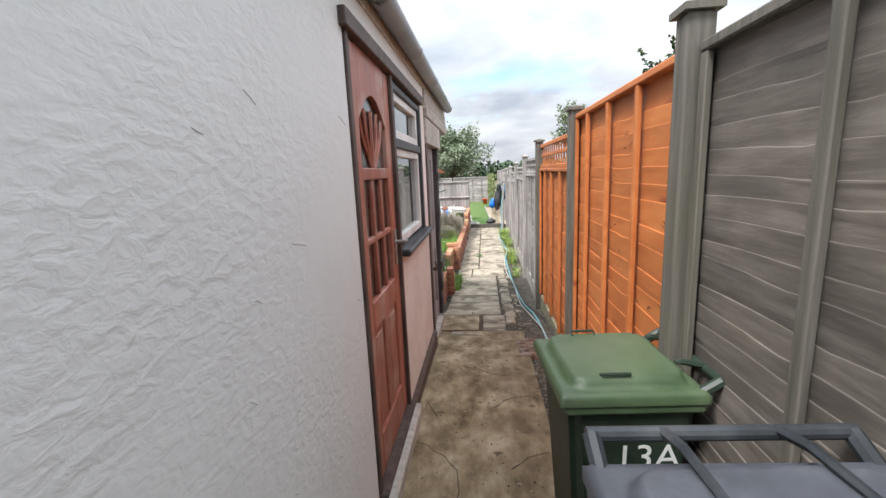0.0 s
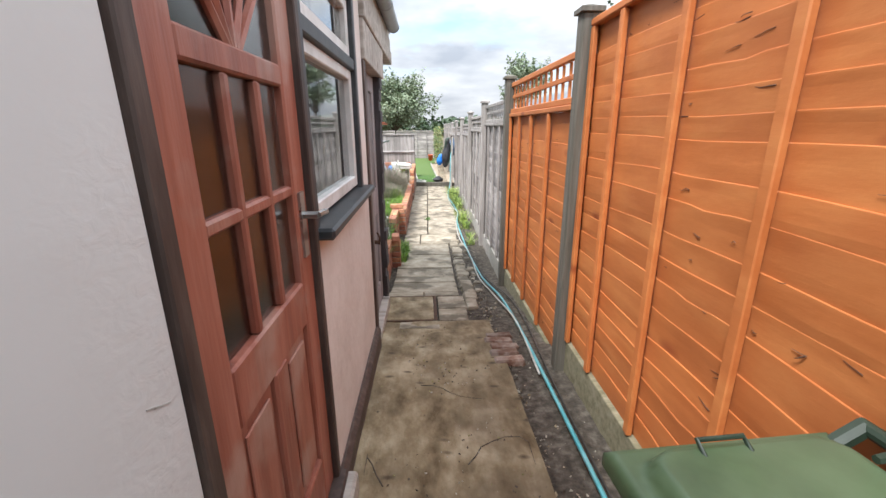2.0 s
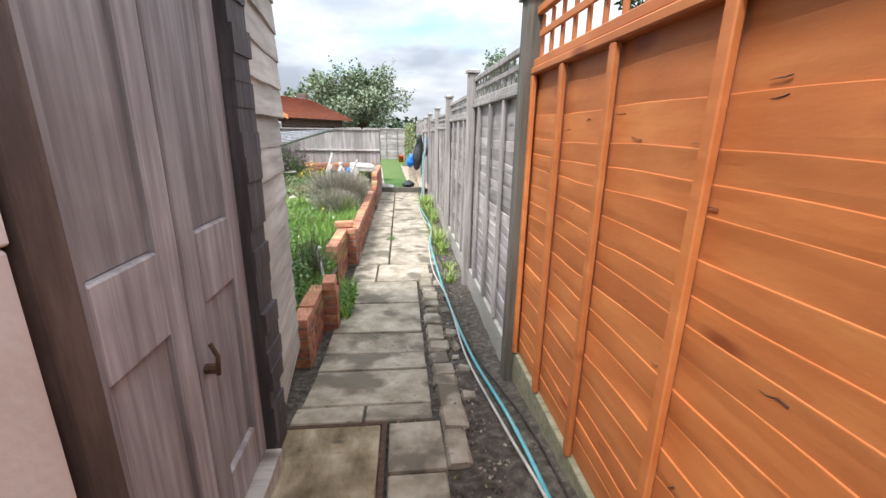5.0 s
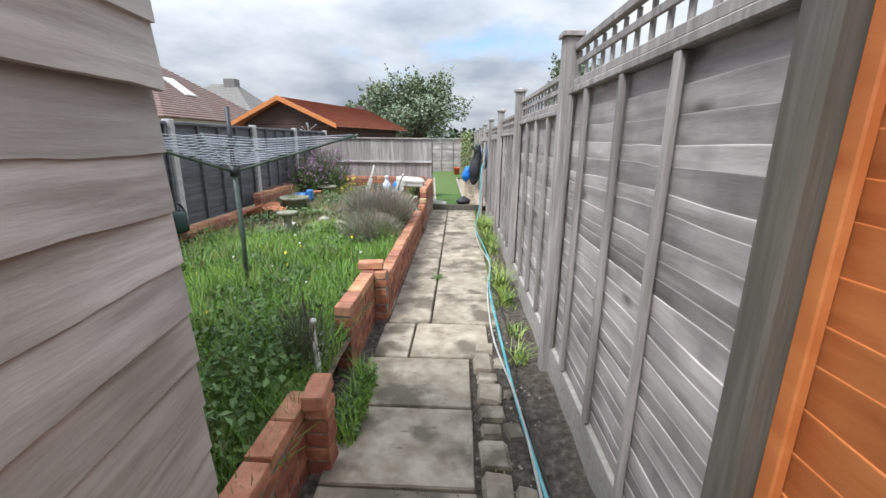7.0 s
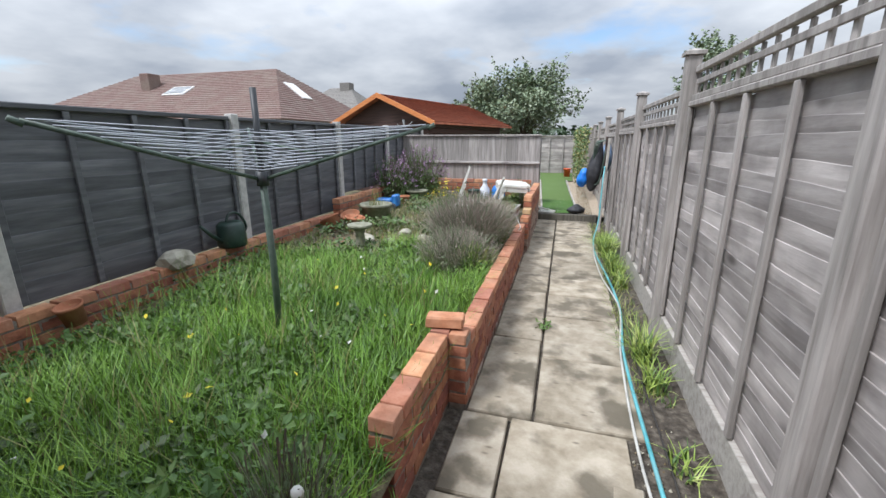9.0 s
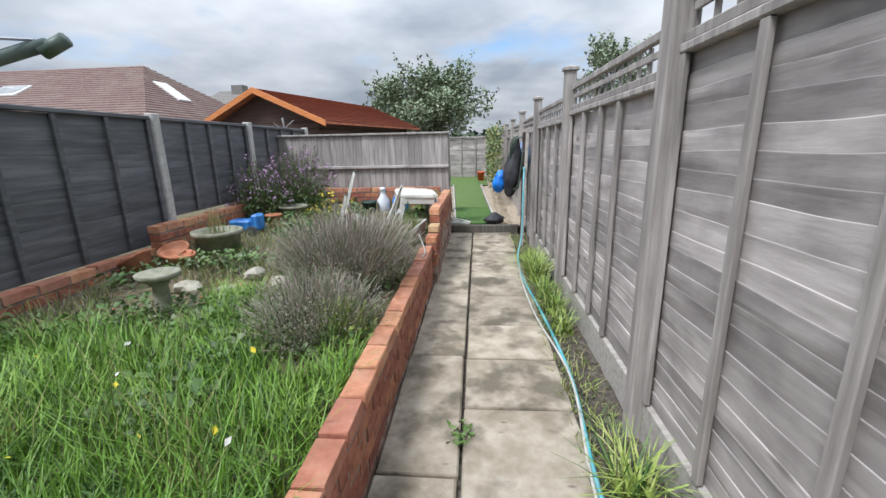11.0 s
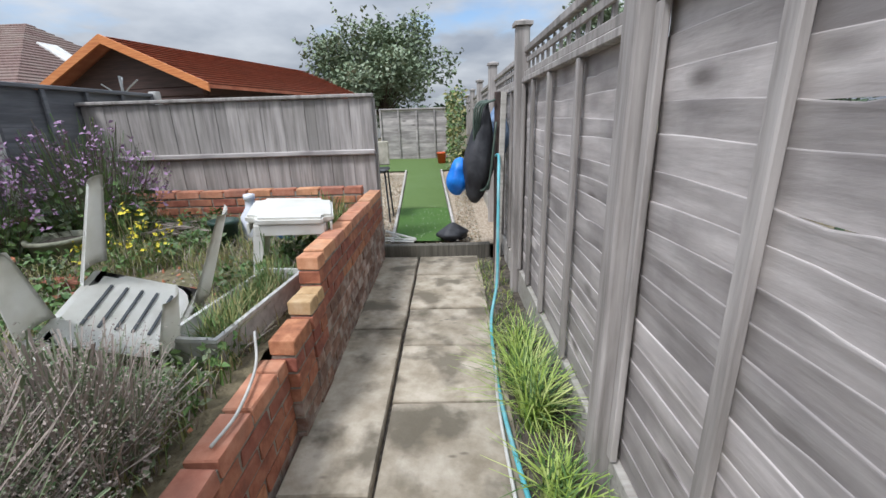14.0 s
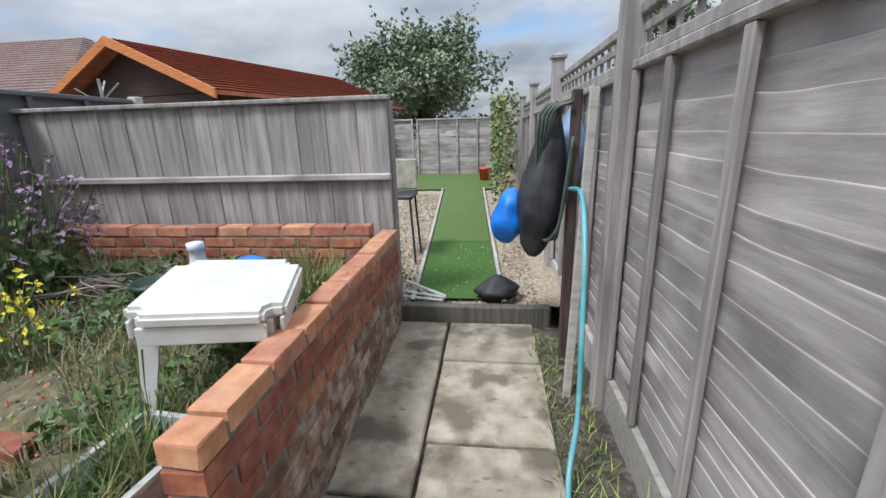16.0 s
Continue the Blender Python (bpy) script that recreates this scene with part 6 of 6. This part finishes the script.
def gable_cabin():
    c = empty("log_cabin", pose(-4.9, 16.6, -0.02, 0, 0, -14), label="dark brown log cabin with an orange-red roof", category="cabin")
    # ridge runs along local y, gable faces the garden
    W2, D, E, R = 1.55, 5.2, 1.95, 2.70
    for k in range(13):
        boxp("log", c, (-W2 + 0.08, 0, 0.15 * k), (W2 - 0.08, 0.09, 0.15 * k + 0.148), "hutwall", 0.02)
        boxp("log", c, (W2 - 0.17, 0.09, 0.15 * k), (W2 - 0.08, D - 0.3, 0.15 * k + 0.148), "hutwall", 0.02)
    V = [(-W2 + 0.08, 0, 1.95), (W2 - 0.08, 0, 1.95), (0, 0, R - 0.08), (-W2 + 0.08, 0.08, 1.95), (W2 - 0.08, 0.08, 1.95), (0, 0.08, R - 0.08)]
    part("gable", c, mesh_of("gable", V, [(0, 1, 2), (5, 4, 3), (0, 3, 4, 1), (1, 4, 5, 2), (2, 5, 3, 0)], "hutwall"), pose(0, 0, 0))
    for s in (-1, 1):
        V = [(0, -0.25, R), (s * (W2 + 0.25), -0.25, E - 0.02), (s * (W2 + 0.25), D, E - 0.02), (0, D, R)]
        V += [(x, y, z - 0.05) for x, y, z in V]
        part("roof_slope", c, mesh_of("roof_slope", V, [(0, 1, 2, 3), (7, 6, 5, 4), (0, 4, 5, 1), (1, 5, 6, 2), (2, 6, 7, 3), (3, 7, 4, 0)], "redroof"), pose(0, 0, 0))
        V = [(0, -0.28, R + 0.02), (s * (W2 + 0.27), -0.28, E), (s * (W2 + 0.27), -0.28, E - 0.12), (0, -0.28, R - 0.11)]
        V += [(x, y + 0.03, z) for x, y, z in V]
        part("barge_board", c, mesh_of("barge_board", V, [(0, 1, 2, 3), (7, 6, 5, 4), (0, 4, 5, 1), (1, 5, 6, 2), (2, 6, 7, 3), (3, 7, 4, 0)], "orangetrim"), pose(0, 0, 0))
        n = 16
        for k in range(n):
            t = (k + 0.5) / n
            g = Geo(); x0, z0 = s * (W2 + 0.25) * t, R + (E - 0.02 - R) * t
            g.box((x0 - 0.005, -0.24, z0 + 0.0), (x0 + 0.055 * s, D - 0.01, z0 + 0.008))
            part("felt_course", c, g.mesh("felt_course", ["redroof"]), pose(0, 0, 0))
gable_cabin()
fin = empty("garden_ornament", pose(-3.52, 14.6, -0.06), label="pale metal branching ornament above the fence", category="ornament")
g = Geo(); g.tube([(0, 0, 0), (0, 0, 1.97)], 0.014, 6)
for a, z in ((0, 1.87), (2.1, 1.92), (4.2, 1.82), (1, 1.72), (3.3, 1.77)):
    g.tube([(0, 0, z - 0.1), (math.cos(a) * 0.1, math.sin(a) * 0.1, z - 0.02), (math.cos(a) * 0.2, math.sin(a) * 0.2, z + 0.05)], 0.009, 5)
part("branches", fin, g.mesh("branches", ["galv"]), pose(0, 0, 0))

def hip_house(name, x0, x1, y0, y1, eave, ridge, inset, roof, label):
    h = empty(name, pose((x0 + x1) / 2, (y0 + y1) / 2, 0), label=label, category="house")
    w, d = (x1 - x0) / 2, (y1 - y0) / 2
    boxp("wall", h, (-w + 0.3, -d + 0.3, 0), (w - 0.3, d - 0.3, eave), "farwall", 0.02)
    V = [(-w, -d, eave), (w, -d, eave), (w, d, eave), (-w, d, eave), (-w + inset, 0, ridge), (w - inset, 0, ridge)]
    part("roof", h, mesh_of("roof", V, [(0, 1, 5, 4), (1, 2, 5), (2, 3, 4, 5), (3, 0, 4), (3, 2, 1, 0)], roof), pose(0, 0, 0))
    # tile courses
    n = 26
    g = Geo()
    for k in range(n):
        t0, t1 = k / n, (k + 1) / n
        def edge(t):
            return (-w + inset * t, -d + d * t, eave + (ridge - eave) * t), (w - inset * t, -d + d * t, eave + (ridge - eave) * t)
        (a, b), (c_, e_) = edge(t0), edge(t1)
        up = 0.05
        g.add([(a[0], a[1], a[2] + up), (b[0], b[1], b[2] + up), (e_[0], e_[1], e_[2] + 0.01), (c_[0], c_[1], c_[2] + 0.01), a, b], [(0, 1, 2, 3), (4, 5, 1, 0)])
        def side(t):
            return (w - inset * t, -d + d * t, eave + (ridge - eave) * t), (w - inset * t, d - d * t, eave + (ridge - eave) * t)
        (a, b), (c_, e_) = side(t0), side(t1)
        g.add([(a[0], a[1], a[2] + up), (b[0], b[1], b[2] + up), (e_[0], e_[1], e_[2] + 0.01), (c_[0], c_[1], c_[2] + 0.01), a, b], [(0, 1, 2, 3), (4, 5, 1, 0)])
    part("tile_courses", h, g.mesh("tile_courses", [roof]), pose(0, 0, 0))
    return h, w, d
h1, w, d = hip_house("bungalow", -32.0, -12.6, 22.5, 34.0, 2.4, 5.55, 4.3, "rooftile", "brown tiled hipped-roof bungalow beyond the fence")
def roof_window(h, x, t, wd, eave, ridge, d):
    y, z = -d + d * t, eave + (ridge - eave) * t
    m = pose(x, y, z + 0.05, math.degrees(math.atan2(ridge - eave, d)), 0, 0)
    part("roof_window", h, box_mesh(wd, 1.1, 0.1, "whiteframe", 0.02), m)
    part("roof_window_pane", h, box_mesh(wd - 0.24, 0.86, 0.03, "glass", 0), m @ pose(0, 0, 0.06))
roof_window(h1, 0.6, 0.55, 1.5, 2.4, 5.55, d)
part("roof_window", h1, box_mesh(1.5, 0.9, 0.1, "whiteframe", 0.02), pose(w - 2.3, -0.9, 2.4 + 3.15 * 2.3 / 4.3 + 0.06, 0, math.degrees(math.atan2(3.15, 4.3)), 0))
boxp("chimney", h1, (-0.9 - 1.6, -2.3, 3.6), (-0.9 - 0.9, -1.5, 5.3), "rooftile", 0.03)
h2, w2, d2 = hip_house("bungalow", -25.5, -15.5, 37.5, 47.0, 2.6, 6.1, 4.0, "greyroof", "grey tiled hipped-roof house in the distance")
boxp("chimney", h2, (0.2, -0.5, 5.2), (1.2, 0.4, 6.5), "greyroof", 0.03)
cy = empty("chimney_pot_post", pose(-4.3, 7.0, -0.12), label="pale concrete post top beyond the dark fence", category="post")
boxp("shaft", cy, (-0.07, -0.07, 0), (0.07, 0.07, 2.1), "concpost", 0.01)
h3, w3, d3 = hip_house("house", -11.5, -4.5, 38.0, 44.0, 2.0, 3.6, 2.5, "rooftile", "low brown-roofed distant house behind the cabin")
boxp("chimney", h3, (-0.6, -0.5, 3.2), (0.3, 0.3, 4.3), "rooftile", 0.03)
# neighbour's side of the fence, seen over it in reflections and gaps
leafy("neighbour_hedge", [(U(1.6, 2.4), U(2, 20), U(0, 1.6)) for _ in range(5000)], "darkleaf", "dark leafy hedge behind the fence", "hedge", 0.09)

# ---- paving pieces ----
paving = tagged(empty("path_paving"), label="worn concrete slab paving with uneven dirty joints", category="paving", kind="structure")
def slab(x0, x1, y0, y1, material="slab", name="slab", tilt=0.5):
    ym = (y0 + y1) / 2
    sl_ = math.degrees(math.atan2(ground_z(y1) - ground_z(y0), y1 - y0))
    me = box_mesh(round(x1 - x0 - 0.014, 3), round(y1 - y0 - 0.014, 3), 0.05, material, 0.007, rng.randrange(5), 0.0025)
    part(name, paving, me, pose((x0 + x1) / 2, ym, (ground_z(y0) + ground_z(y1)) / 2 - 0.022 + U(-0.003, 0.003), sl_ + U(-tilt, tilt) * 0.5, U(-tilt, tilt) * 0.5, U(-0.6, 0.6)))
for y0, y1 in zip((4.50, 4.68, 5.14, 5.40, 5.72, 6.31), (4.68, 5.14, 5.40, 5.72, 6.31, 6.88)):
    if y1 < 4.7:
        slab(-0.48, -0.1, y0, y1); slab(-0.1, 0.27, y0, y1)
    else:
        slab(-0.46, 0.275, y0, y1)
slab(-0.44, -0.17, 6.88, 7.46); slab(-0.17, 0.43, 6.88, 7.46)
LJ = (7.46, 8.42, 9.46, 10.64, 11.92, 13.42)
RJ = (7.46, 8.18, 8.90, 9.43, 9.95, 10.60, 11.17, 11.70, 12.22, 12.90, 13.42)
for a, b in zip(LJ, LJ[1:]):
    slab(-0.42, -0.05, a, b)
for a, b in zip(RJ, RJ[1:]):
    slab(-0.045, 0.545, a, b)
slab(-0.30, 0.05, 3.62, 3.8); slab(0.03, 0.30, 3.8, 4.12); slab(0.03, 0.31, 4.12, 4.5)
# inspection cover
mc = thing_mesh("inspection_cover", box_mesh(0.52, 0.64, 0.03, "concrete", 0.006), pose(-0.265, 4.15, ground_z(4.15) - 0.004, -5.7, 0, 0), "flush dirty inspection cover set in the path", "cover", kind="structure")
g = Geo()
for lo, hi in (((-0.29, -0.35, -0.02), (-0.265, 0.35, 0.012)), ((0.265, -0.35, -0.02), (0.29, 0.35, 0.012)), ((-0.265, -0.35, -0.02), (0.265, -0.325, 0.012)), ((-0.265, 0.325, -0.02), (0.265, 0.35, 0.012))):
    g.box(lo, hi)
part("cover_frame", mc, g.mesh("cover_frame", ["rust"]), pose(0, 0, 0))
# cobbles beside the slabs
y = 4.15
k = 0
while y < 7.0:
    l = U(0.13, 0.30)
    wd = U(0.11, 0.16)
    part("cobble", paving, box_mesh(round(wd, 2), round(l - 0.02, 2), 0.06, "slab", 0.016, k % 5, 0.008), pose(0.30 + wd / 2 + U(0, 0.01), y + l / 2, ground_z(y + l / 2) - 0.024, 0, 0, U(-5, 5)))
    if U(0, 1) < 0.55:
        l2, w2_ = U(0.08, 0.16), U(0.06, 0.1)
        part("cobble", paving, box_mesh(round(w2_, 2), round(l2, 2), 0.05, "slab", 0.014, k % 5, 0.008), pose(0.30 + wd + 0.02 + w2_ / 2, y + l / 2, ground_z(y + l / 2) - 0.022, 0, 0, U(-15, 15)))
    y += l
    k += 1
for k in range(5):
    part("brick", paving, box_mesh(0.2, 0.09, 0.06, "oldbrick", 0.012, k % 4, 0.005), pose(0.47 + U(-0.02, 0.02), 3.02 + k * 0.105, ground_z(3.02 + k * 0.105) - 0.012, -6, 0, U(-5, 5)))
